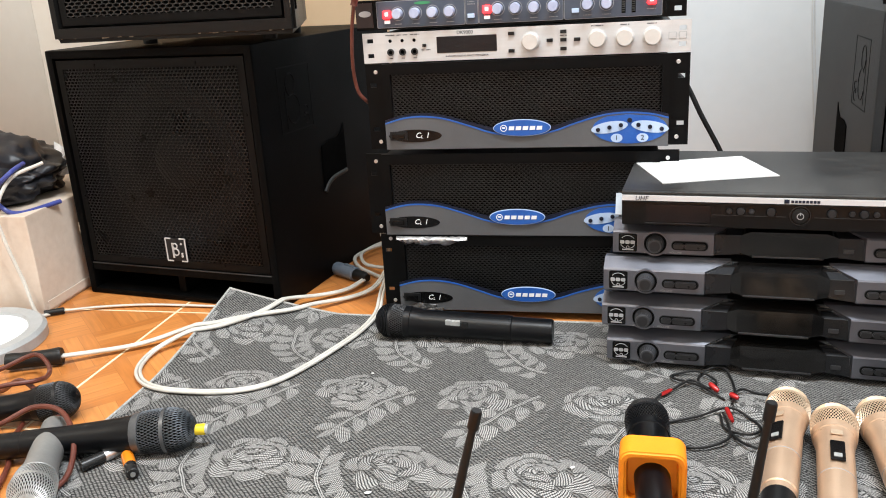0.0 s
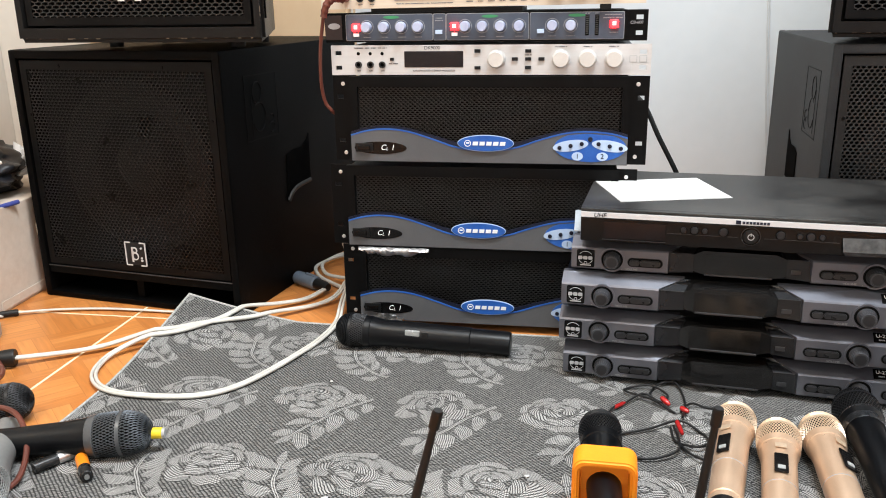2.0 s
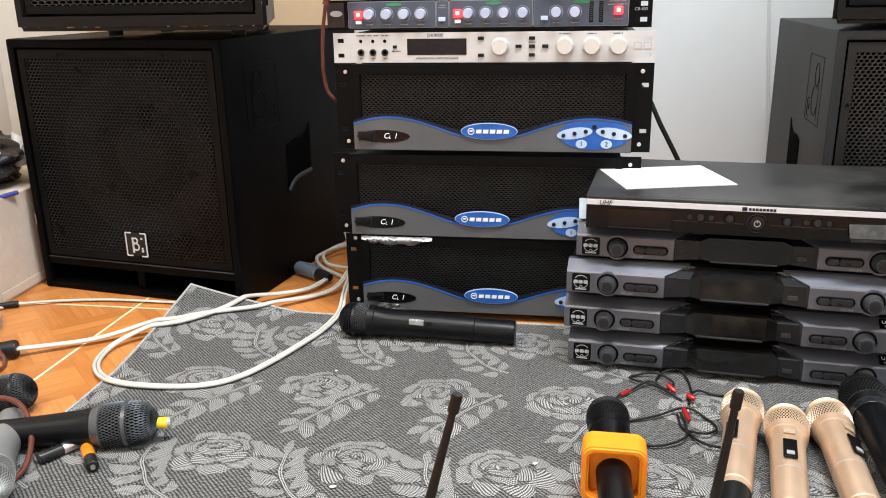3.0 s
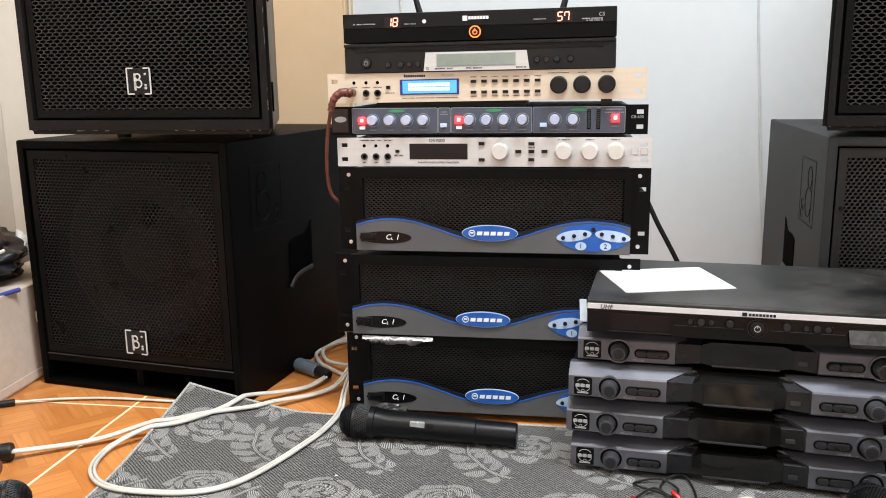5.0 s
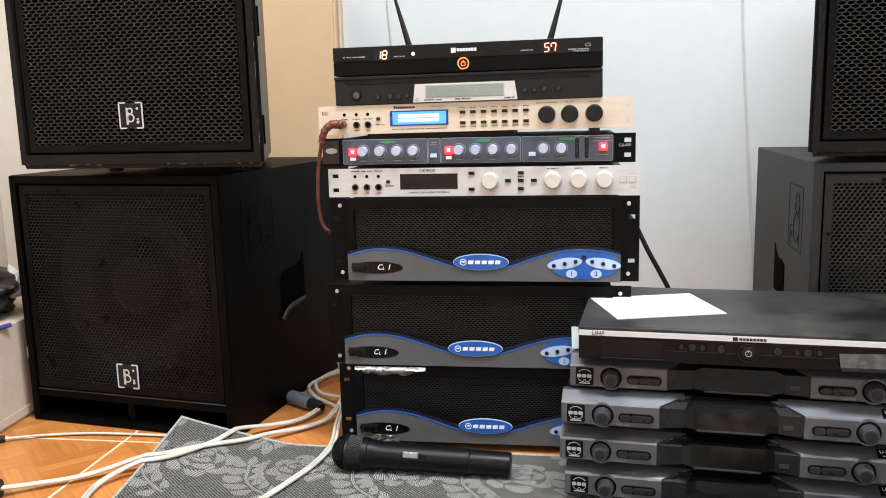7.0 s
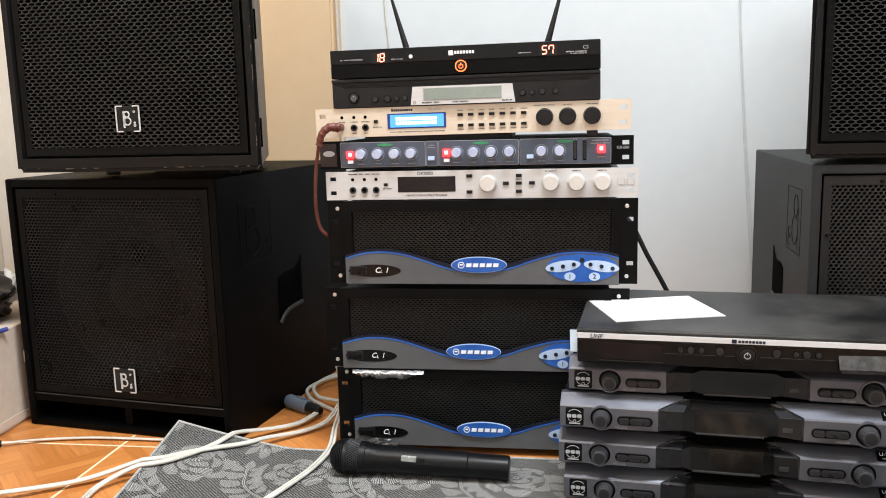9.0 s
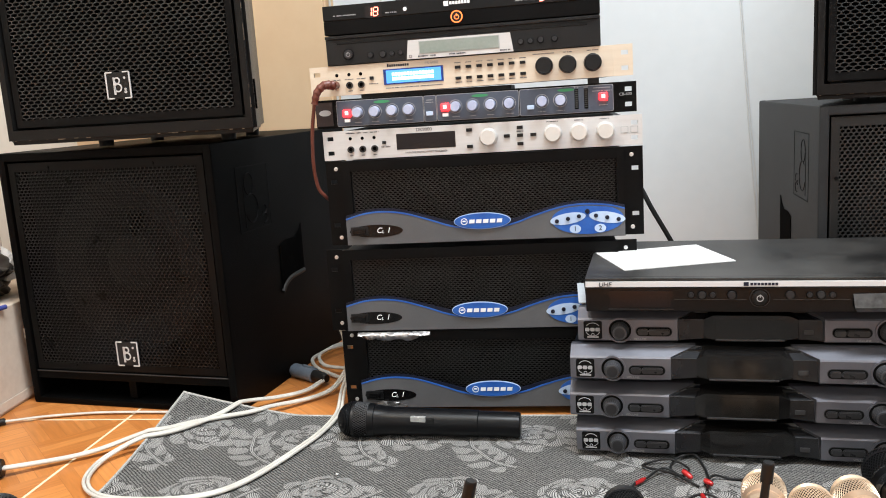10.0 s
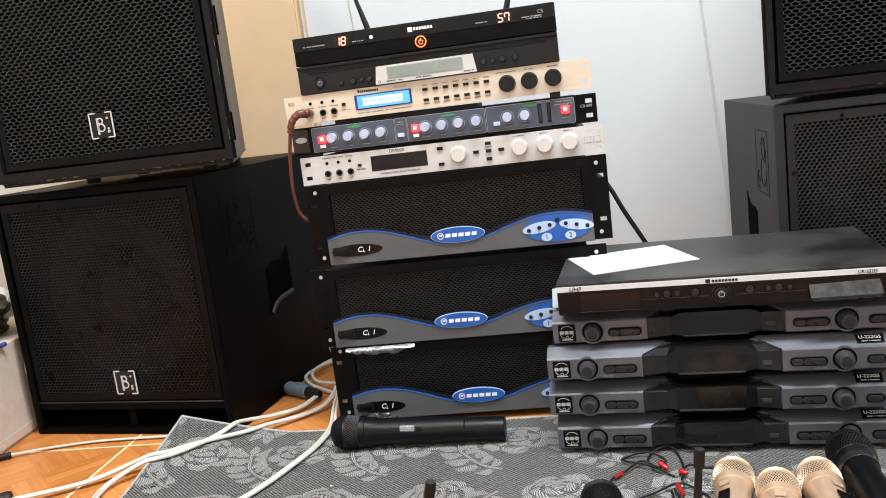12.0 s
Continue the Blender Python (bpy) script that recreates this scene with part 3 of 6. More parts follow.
        bmesh.ops.recalc_face_normals(grip, faces=grip.faces)
        hole = part("handle_recess", grip, "inside", sub, "dark recessed bar grip")
        cup = tube(bmesh.new(), glide([(x + s * 0.0005, 0.188, 0.166), (x + s * 0.001, 0.2, 0.178), (x + s * 0.001, 0.225, 0.186), (x + s * 0.0005, 0.277, 0.189)]), 0.0045)
        part("grip_lip", cup, "dusty_black", hole)
    for sx in (-1,):
        part("edge_wear", tube(bmesh.new(), glide([(sx * (w / 2 - 0.001), 0.0006, 0.12 + 0.16 * (sx > 0)), (sx * (w / 2 - 0.001), 0.0006, 0.14 + 0.16 * (sx > 0))], 3), 0.0012, 6), "worn_edge", sub, "chipped paint on the cabinet edge")
    return sub


def full_range(m, label, w=0.436, d=0.36, h=0.66, back=0.16, foot=0.014):
    spk = thing("loudspeaker", m, label, "loudspeaker", "full-range loudspeakers")
    cab = bmesh.new()
    f = [(-w / 2, 0.0), (w / 2, 0.0), (back / 2, d), (-back / 2, d)]
    t = 0.017
    i = [(-w / 2 + t, 0.0), (w / 2 - t, 0.0), (w / 2 - t - 0.02, 0.05), (-w / 2 + t + 0.02, 0.05)]
    lo, hi = [cab.verts.new((x, y, 0)) for x, y in f], [cab.verts.new((x, y, h)) for x, y in f]
    cab.faces.new(lo[::-1]), cab.faces.new(hi)
    for a, b in ((1, 2), (2, 3), (3, 0)):
        cab.faces.new((lo[a], lo[b], hi[b], hi[a]))
    lo2, hi2 = [cab.verts.new((x, y, t + 0.006)) for x, y in i], [cab.verts.new((x, y, h - t)) for x, y in i]
    cab.faces.new((lo[0], lo[1], lo2[1], lo2[0])), cab.faces.new((hi[1], hi[0], hi2[0], hi2[1]))
    cab.faces.new((lo[1], hi[1], hi2[1], lo2[1])), cab.faces.new((hi[0], lo[0], lo2[0], hi2[0]))
    cab.faces.new((lo2[1], hi2[1], hi2[2], lo2[2])), cab.faces.new((lo2[3], hi2[3], hi2[0], lo2[0])), cab.faces.new((lo2[2], hi2[2], hi2[3], lo2[3]))
    cab.faces.new((lo2[0], lo2[1], lo2[2], lo2[3])), cab.faces.new((hi2[3], hi2[2], hi2[1], hi2[0]))
    bmesh.ops.recalc_face_normals(cab, faces=cab.faces)
    outer = [e for e in cab.edges if e.verts[0] in lo + hi and e.verts[1] in lo + hi]
    bmesh.ops.bevel(cab, geom=outer, offset=0.007, segments=3, affect="EDGES")
    part("cabinet", cab, "speaker", spk)
    bm = bmesh.new()
    chips = random.Random(int(1000 * abs(m.translation.x)))
    for _ in range(26):
        a, b = chips.uniform(-w / 2 + 0.01, w / 2 - 0.01), chips.uniform(0.001, 0.0045)
        box(bm, a - b, a + b, 0.0004, 0.0016, 0.0062 + chips.uniform(-0.001, 0.001), 0.0072 + chips.uniform(0, 0.0012))
    for _ in range(16):
        a, b = chips.uniform(0.01, 0.4), chips.uniform(0.001, 0.005)
        box(bm, w / 2 - 0.0072, w / 2 - 0.0064, 0.0004, 0.0014, a - b, a + b)
    tagged(part("edge_wear", bm, "worn_edge", spk, "chipped paint along the cabinet edges", smooth=0), kind="stuff")
    gx, g0, g1 = w / 2 - t - 0.006, t + 0.01, h - t - 0.004
    bm = bmesh.new()
    mg = 0.011
    plate(bm, [-gx, -gx + mg, gx - mg, gx], [g0, g0 + 0.012, g1 - 0.02, g1], 0.004, 0.007, {(1, 1)})
    grille = part("grille", bm, "grille", spk, "black perforated steel grille", smooth=0)
    honeycomb("perforation", -gx + mg, gx - mg, g0 + 0.012, g1 - 0.02, 0.0126, 0.19, 0.0038, "speaker_mesh", grille, 0.5, 0.0048)
    part("foam", boxed(-gx, gx, 0.03, 0.034, g0, g1), "inside", spk)
    brand_plate(grille, -0.005, 0.084, 0.04, 0.004)
    for sx in (-0.13, 0.13):
        for sy in (0.12, 0.26):
            part("rubber_foot", lathe(bmesh.new(), [(0, 0), (0, 0.013), (foot, 0.012), (foot, 0)], Matrix.Translation((sx * (1 - sy), sy, 0.001)) @ Matrix.Rotation(radians(90), 4, "Y"), 16), "black_rubber", spk)
    bm = bmesh.new()
    for z in (0.035, 0.2, 0.35, 0.5):
        k = (w / 2 - 0.004) + 0.0
        box(bm, k - 0.0035, k + 0.0012, 0.014, 0.016, z, z + 0.045)
    part("side_seam", bm, "inside", spk)
    return spk


def at_front_right(x, y, z, turn, w):
    """Pose whose local front-right corner (w/2, 0, 0) lies at (x, y, z)."""
    return pose(x, y, z, 0, 0, turn) @ Matrix.Translation((-w / 2, 0, 0))


def at_front_left(x, y, z, turn, w=0.0):
    return pose(x, y, z, 0, 0, turn) @ Matrix.Translation((w / 2, 0, 0))


subwoofer(at_front_right(-0.425, -0.006, 0, -9.0, 0.424), "black subwoofer cabinet with a steel mesh grille and slot ports", "cabinet")
full_range(pose(-0.5525, -0.02, 0.4665, 0, 0, -2.5), "black full-range loudspeaker standing on the subwoofer beside the beige wall")
subwoofer(at_front_left(0.515, 0.095, 0, -3.0, 0.424), "worn grey-black subwoofer cabinet against the white wall", "cabinet_grey", side=-1, frame_skin="dusty_grille", mesh_skin="dusty_mesh")
full_range(at_front_left(0.501, 0.088, 0.4615, -3.0, 0.436), "black full-range loudspeaker standing on the worn subwoofer", foot=0.0095)


# ---------------------------------------------------------------- rack units
def ears(parent, h, mat, slots, half=0.2413, inner=0.2135, y0=-0.0, y1=0.003):
    """The two mounting flanges with open slots."""
    for s in (-1, 1):
        a, b = half - 0.0165, half - 0.0065
        xs = [inner, a, b, half]
        zs, holes = [0.0], set()
        for z in slots:
            zs += [z - 0.0032, z + 0.0032]
            holes.add((1, len(zs) - 2))
        zs.append(h)
        bm = bmesh.new()
        if s > 0:
            plate(bm, xs, zs, y0, y1, holes)
        else:
            plate(bm, [-x for x in xs[::-1]], zs, y0, y1, holes)
        part("ear", bm, mat, parent, "mounting flange with open slots", smooth=0)


WAVE = [(-0.213, 0.0405), (-0.185, 0.048), (-0.155, 0.0505), (-0.12, 0.0465), (-0.08, 0.0345), (-0.05, 0.0245), (-0.02, 0.0195), (0.02, 0.0195), (0.05, 0.025), (0.08, 0.0355), (0.12, 0.0465), (0.155, 0.0495), (0.19, 0.0465), (0.213, 0.0405)]


def crest(x):
    for (a, p), (b, q) in zip(WAVE, WAVE[1:]):
        if x <= b:
            t = (x - a) / (b - a)
            return p + (q - p) * t
    return WAVE[-1][1]


def amplifier(x, z, label, h=0.132, seed=0):
    amp = thing("power_amplifier", pose(x, 0, z), label, "amplifier", "stacked power amplifiers")
    part("chassis", boxed(-0.212, 0.212, 0.004, 0.38, 0.0015, h - 0.003, 0.0015), "black_metal", amp)
    ears(amp, h, "black_metal", (0.032, 0.1))
    for s in (-1, 1):
        for zz in (0.012, 0.12):
            part("screw", knob(bmesh.new(), s * 0.225, zz, 0.0032, 0.0005, 0.0016, 12), "steel", amp)
    bm = bmesh.new()
    plate(bm, [-0.2135, -0.201, 0.203, 0.2135], [0.0, 0.02, h - 0.016, h], -0.008, 0.004, {(1, 1)})
    part("front_frame", bm, "black_metal", amp, smooth=0)
    part("filter", boxed(-0.205, 0.205, 0.0025, 0.0035, 0.01, h - 0.01), "inside", amp)
    honeycomb("mesh", -0.2, 0.203, 0.022, h - 0.0155, 0.0074, 0.34, 0.001, "amp_grille", amp, 0.5, -0.003)
    line = [(q.x, q.z) for q in glide([(a, 0, b) for a, b in WAVE], 4)]
    sec = bmesh.new()
    prism(sec, [(-0.213, 0.001), (0.213, 0.001)] + line[::-1], -0.0105, -0.0082)
    part("wave_plate", sec, "grey_plate", amp, "grey wavy front plate with a blue rim")
    sec = bmesh.new()
    prism(sec, line + [(a, b + 0.0022) for a, b in line[::-1]], -0.0111, -0.0082)
    part("rim", sec, "blue", amp)
    # navy strip colours in the shade seen behind the blue rim
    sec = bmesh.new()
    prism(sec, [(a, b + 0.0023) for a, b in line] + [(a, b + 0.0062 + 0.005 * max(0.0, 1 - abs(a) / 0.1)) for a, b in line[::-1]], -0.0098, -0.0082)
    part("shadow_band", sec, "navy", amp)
    badge = part("badge", prism(bmesh.new(), ellipse(0.0, 0.0315, 0.0425, 0.0118), -0.0135, -0.0105), "blue", amp, "blue oval maker's badge with white mark")
    bm = ring(bmesh.new(), -0.0275, 0.0315, 0.0052, 0.0011, -0.0135, 0.0006, 20)
    box(bm, -0.03, -0.025, -0.0141, -0.0135, 0.031, 0.033)
    for k in range(5):
        x0 = -0.02 + k * 0.0105
        prism(bm, [(x0, 0.0285), (x0 + 0.008, 0.0285), (x0 + 0.009, 0.0342), (x0 + 0.001, 0.0342)], -0.0141, -0.0135)
    part("mark", bm, "white_print", badge, smooth=0)
    part("rim_line", prism(bmesh.new(), ellipse(0.0, 0.0315, 0.0435, 0.0128), -0.0125, -0.0105), "light_blue", badge)
    oval = part("label_oval", prism(bmesh.new(), ellipse(-0.166, 0.022, 0.042, 0.0098), -0.0112, -0.0105), "black_gloss", amp, "black oval round the power switch")
    letters("lettering", "C", -0.1615, 0.0225, -0.0114, 0.0085, "white_print", oval, slant=0.25)
    letters("lettering", "L", -0.1555, 0.0205, -0.0114, 0.005, "white_print", oval, slant=0.25)
    letters("lettering", "1", -0.1465, 0.0225, -0.0114, 0.0085, "white_print", oval, slant=0.25)
    sw = part("switch_frame", boxed(-0.206, -0.178, -0.0135, -0.0105, 0.0155, 0.0295, 0.001), "black_plastic", amp)
    part("rocker", boxed(-0.202, -0.182, -0.0165, -0.0134, 0.0185, 0.0265, 0.0012), "black_gloss", sw)
    eye = [(a, min(b, crest(a) - 0.0015)) for a, b in ellipse(0.158, 0.0275, 0.0535, 0.0225, 48)]
    panel = part("indicator_panel", prism(bmesh.new(), eye, -0.0114, -0.0105), "blue", amp, "blue indicator panel with pale lobes and channel numbers")
    for s in (-1, 1):
        lobe = [(0.158 + s * 0.029 + 0.0265 * math.cos(a), 0.0295 + 0.0085 * math.sin(a) - s * math.cos(a) * 0.0035) for a in [2 * math.pi * k / 28 for k in range(28)]]
        part("lobe", prism(bmesh.new(), lobe, -0.0119, -0.0113), "light_blue", panel)
        for k in range(3):
            bx = 0.158 + s * (0.0125 + 0.0165 * k)
            part("indicator_lens", knob(bmesh.new(), bx, 0.0325 - 0.0032 * k, 0.0032, -0.0116, 0.002, 14), "navy", panel)
        disc = part("number_disc", prism(bmesh.new(), ellipse(0.158 + s * 0.0185, 0.0135, 0.0085, 0.0064, 24), -0.0119, -0.0113), "light_blue", panel)
        letters("number", "1" if s < 0 else "2", 0.158 + s * 0.0185, 0.0135, -0.0121, 0.0075, "navy", disc)
    part("power_lens", knob(bmesh.new(), 0.158, 0.0395, 0.0036, -0.0116, 0.002, 16), "navy", panel)
    return amp


lowest = amplifier(0.003, 0.0125, "black power amplifier resting on the tiled floor, lowest of three", h=0.1275)
amplifier(-0.0112, 0.1415, "black power amplifier with a grey wave front, middle of three")
amplifier(0.0, 0.281, "black power amplifier with grey wave front, uppermost of three")
for sx in (-0.18, 0.18):
    for sy in (0.04, 0.33):
        part("rubber_foot", lathe(bmesh.new(), [(0, 0), (0, 0.013), (0.014, 0.012), (0.014, 0)], Matrix.Translation((sx, sy, -0.0125)) @ Matrix.Rotation(radians(-90), 4, "Y"), 14), "black_rubber", lowest)


def bars(name, spots, y, mat, parent, h=0.0012):
    """Unreadable small print: runs of short bars."""
    bm = bmesh.new()
    chance = random.Random(len(spots) * 7 + int(1e4 * h))
    for x, z, w in spots:
        u = x - w / 2
        while u < x + w / 2:
            bit = h * chance.uniform(0.35, 0.75)
            if chance.random() < 0.88:
                box(bm, u, u + bit, y - 0.0003, y, z - h / 2 * chance.choice((1, 1, 0.75)), z + h / 2)
            u += bit + h * 0.28
    return part(name, bm, mat, parent, smooth=0)


def rack_panel(name, x, z, h, mat, label, depth=0.21, slots=(0.011, 0.033)):
    u = thing(name, pose(x, 0, z), label, name.replace("_", " "))
    part("case", boxed(-0.214, 0.214, 0.0035, depth, 0.0015, h - 0.001, 0.001), "black_metal", u)
    part("front_panel", boxed(-0.2136, 0.2136, -0.0015, 0.003, 0.0, h, 0.0006), mat, u)
    ears(u, h, mat, slots, y0=-0.0012)
    return u


def jack(parent, x, z, r, y=-0.0015):
    b = part("jack_socket", ring(bmesh.new(), x, z, r, r * 0.4, y, 0.003, 20), "dusty_black", parent)
    part("jack_hole", knob(bmesh.new(), x, z, r * 0.62, y, 0.0006, 16), "inside", b)


# silver effect processor
dk = rack_panel("effect_processor", 0.0, 0.4145, 0.0445, "silver", "silver rack effect processor with white knobs on the amplifier stack")
wd = part("display_window", boxed(-0.1258, -0.035, -0.0022, -0.001, 0.0115, 0.0355, 0.0004), "dark_window", dk, "dark display window with a red tint")
letters("lettering", "DK9000", -0.0824, 0.0402, -0.0017, 0.0052, "navy", dk)
letters("lettering", "KARAOKE DIGITAL EFFECT PROCESSOR", -0.0804, 0.0065, -0.0017, 0.0026, "navy", dk)
for kx, r in ((0.0153, 0.0126), (0.111, 0.0124), (0.1495, 0.0124), (0.188, 0.0124)):
    kb = part("knob", knob(bmesh.new(), kx, 0.0235, r, -0.0015, 0.014, 36, 0.12), "knob_silver", dk)
    part("knob_skirt", knob(bmesh.new(), kx, 0.0235, r * 1.1, -0.0015, 0.003, 36), "silver", kb)
for bx, bz in ((-0.0133, 0.0355), (-0.0133, 0.0108), (0.0429, 0.0235), (0.0627, 0.0352), (0.0627, 0.0235), (0.0627, 0.011), (0.0824, 0.0235)):
    part("button", boxed(bx - 0.0045, bx + 0.0045, -0.004, -0.0013, bz - 0.0025, bz + 0.0025, 0.0006), "black_plastic", dk)
for bx in (-0.1979, -0.1791, -0.1604):
    jack(dk, bx, 0.0155, 0.0052)
    part("trim_hole", knob(bmesh.new(), bx, 0.0322, 0.0026, -0.0014, 0.0006, 14), "inside", dk)
part("button", boxed(-0.1478, -0.1418, -0.004, -0.0013, 0.0215, 0.026, 0.0005), "black_plastic", dk)
bars("legend", [(-0.1979, 0.0405, 0.013), (-0.1791, 0.0405, 0.016), (-0.1604, 0.0405, 0.014), (-0.1979, 0.0062, 0.005), (-0.1791, 0.0062, 0.005), (-0.1604, 0.0062, 0.005), (-0.143, 0.0172, 0.014), (0.111, 0.041, 0.017), (0.1495, 0.041, 0.012), (0.188, 0.041, 0.015), (0.0627, 0.0294, 0.01)], -0.0016, "navy", dk, 0.0015)
for bx in (0.2156, 0.2297):
    part("stamp", prism(bmesh.new(), rounded(bx - 0.0055, bx + 0.0055, 0.018, 0.028, 0.0008), -0.0016, -0.0012), "grey_plastic", dk)
    part("stamp_field", boxed(bx - 0.0045, bx + 0.0045, -0.0019, -0.0014, 0.019, 0.027), "silver", dk)

# dark enhancer unit with lit red lamps
cb = rack_panel("sound_enhancer", -0.0075, 0.4635, 0.0435, "black_metal", "dark rack sound enhancer with lit red lamps and blue-grey knobs")
for a, b in ((-0.2076, -0.0738), (-0.0718, -0.054), (-0.052, 0.0699), (0.0725, 0.2076)):
    p = part("sub_panel", prism(bmesh.new(), rounded(a, b, 0.003, 0.0405, 0.002), -0.0024, -0.0012), "slate", cb, "slate-blue framed control field")
    part("frame_line", prism(bmesh.new(), rounded(a - 0.0006, b + 0.0006, 0.0024, 0.0411, 0.0022), -0.0019, -0.0012), "grey_print", p)
    mid = (a + b) / 2
    if b - a < 0.05:
        continue
    part("name_plate", prism(bmesh.new(), ellipse(mid if b > 0.1 else mid + 0.004, 0.0365, 0.0125, 0.0022, 24), -0.0029, -0.0023), "green_print", p)
for kx in (-0.1749, -0.1481, -0.1214, -0.0956, -0.0243, 0.0015, 0.0282, 0.056, 0.1045, 0.1313):
    kb = part("knob", knob(bmesh.new(), kx, 0.0225, 0.0078, -0.0024, 0.011, 28, 0.25), "knob_blue", cb)
    part("scale_ring", ring(bmesh.new(), kx, 0.0225, 0.0102, 0.0007, -0.0024, 0.0005, 28), "grey_print", kb)
for kx, kz in ((-0.1918, 0.0212), (-0.0401, 0.0218), (0.1937, 0.0235)):
    led = part("lamp", boxed(kx - 0.0062, kx + 0.0062, -0.0062, -0.0022, kz - 0.0055, kz + 0.0065, 0.0022, 3), "red_led", cb, "lit red lamp button")
    part("lamp_core", boxed(kx - 0.0026, kx + 0.0026, -0.0067, -0.0058, kz - 0.0015, kz + 0.004, 0.0006), "led_core", led)
    if kx < 0.1:
        part("button_cap", boxed(kx - 0.0045, kx + 0.0045, -0.0045, -0.002, 0.0085, 0.0135, 0.0006), "white_print", cb)
for kx in (-0.0639, 0.0877):
    part("button", boxed(kx - 0.0052, kx + 0.0052, -0.0052, -0.0012, 0.0115, 0.0175, 0.0008), "light_blue", cb)
for kx in (0.1551, 0.169):
    sl = part("level_meter", boxed(kx - 0.0028, kx + 0.0028, -0.0032, -0.0022, 0.008, 0.037, 0.0003), "inside", cb)
    bm = bmesh.new()
    for j in range(9):
        box(bm, kx - 0.002, kx + 0.002, -0.0038, -0.003, 0.01 + j * 0.003, 0.0118 + j * 0.003)
    part("meter_bars", bm, "dusty_black", sl, smooth=0)
part("maker_field", boxed(-0.2405, -0.2145, -0.0022, -0.0011, 0.004, 0.04), "red_print", cb)
part("maker_ring", prism(bmesh.new(), ellipse(-0.2265, 0.024, 0.0095, 0.0045, 24), -0.0026, -0.0021), "grey_print", cb)
letters("lettering", "CB-600", 0.2255, 0.0255, -0.0017, 0.0042, "grey_print", cb)
bars("legend", [(kx, 0.0075, 0.011) for kx in (-0.1749, -0.1481, -0.1214, -0.0956, -0.0243, 0.0015, 0.0282, 0.056, 0.1045, 0.1313)] + [(0.192, 0.037, 0.024), (0.192, 0.0325, 0.028), (0.1937, 0.012, 0.012), (0.1551, 0.039, 0.006), (0.169, 0.039, 0.006), (-0.0639, 0.0345, 0.011), (-0.0639, 0.031, 0.011)], -0.0024, "grey_print", cb)
part("spacer", boxed(0.1725, 0.1885, 0.001, 0.02, 0.0436, 0.0518), "black_rubber", cb)
part("spacer", boxed(-0.17, 0.06, 0.008, 0.1, 0.0436, 0.0494), "black_rubber", cb)

# champagne pre-amplifier with a lit blue display
pr = rack_panel("karaoke_processor", -0.0115, 0.514, 0.0445, "champagne", "champagne rack processor with a lit blue display and black knobs")
pr.matrix_world = pose(-0.0115, 0, 0.514, 0, -0.4, 0)
fr = part("display_frame", boxed(-0.1269, -0.0356, -0.0028, -0.001, 0.0112, 0.0342, 0.0006), "navy_lit", pr)
part("display", boxed(-0.1225, -0.039, -0.0033, -0.0026, 0.0132, 0.0322), "lcd_blue", fr, "lit blue display")
bm = bmesh.new()
for row in (0.0195, 0.026):
    for k in range(14):
        wx = -0.1135 + k * 0.0046
        box(bm, wx, wx + 0.0037, -0.0036, -0.0032, row - 0.0025, row + 0.0025)
part("display_text", bm, "lcd_text", fr, smooth=0)
letters("lettering", "PR-6000", -0.0527, 0.0392, -0.0017, 0.0042, "grey_plastic", pr)
bm = bmesh.new()
for k in range(10):
    box(bm, -0.1205 + k * 0.0034, -0.1178 + k * 0.0034, -0.0018, -0.0012, 0.0374, 0.0408 if k else 0.0418)
part("maker_name", bm, "navy", pr, smooth=0)
for i in range(7):
    for zz in (0.0295, 0.0135):
        bx = -0.0135 + i * 0.01605
        part("button", boxed(bx - 0.0042, bx + 0.0042, -0.0042, -0.0013, zz - 0.0022, zz + 0.0022, 0.0006), "black_plastic", pr)
bars("legend", [(-0.0135 + i * 0.01605, zz, 0.009) for i in range(7) for zz in (0.036, 0.0075)] + [(-0.081, 0.0062, 0.086), (0.113, 0.0395, 0.03), (0.148, 0.0395, 0.012), (0.1841, 0.0395, 0.016), (-0.1992, 0.0235, 0.01), (-0.1801, 0.0235, 0.013), (-0.162, 0.0235, 0.013), (-0.1801, 0.006, 0.006), (-0.162, 0.006, 0.006), (-0.144, 0.0145, 0.014)], -0.0016, "slate", pr, 0.0014)
for kx in (0.1139, 0.148, 0.1841):
    kb = part("knob", knob(bmesh.new(), kx, 0.022, 0.0122, -0.0015, 0.015, 40, 0.1), "black_plastic", pr)
    part("knob_skirt", ring(bmesh.new(), kx, 0.022, 0.013, 0.002, -0.0015, 0.002, 36), "black_rubber", kb)
for bx in (-0.1992, -0.1801, -0.162):
    part("trim_hole", knob(bmesh.new(), bx, 0.0305, 0.0026, -0.0014, 0.0006, 14), "inside", pr)
for bx in (-0.1801, -0.162):
    jack(pr, bx, 0.0145, 0.0052)
part("button", boxed(-0.1482, -0.1422, -0.004, -0.0013, 0.0205, 0.0255, 0.0005), "black_plastic", pr)

# two black receivers on top
rx = thing("wireless_receiver", pose(-0.0195, -0.004, 0.5588, 0, -0.4, 0), "black wireless receiver with a silver-framed grey display", "wireless receiver")
part("case", boxed(-0.2045, 0.2045, 0.004, 0.21, 0.0, 0.0435, 0.002), "black_plastic", rx)
bm = bmesh.new()
prism(bm, [(-0.203, 0.001), (0.203, 0.001), (0.203, 0.0375), (0.185, 0.0315), (-0.185, 0.0315), (-0.203, 0.0375)], -0.001, 0.0045)
part("front_panel", bm, "black_plastic", rx)
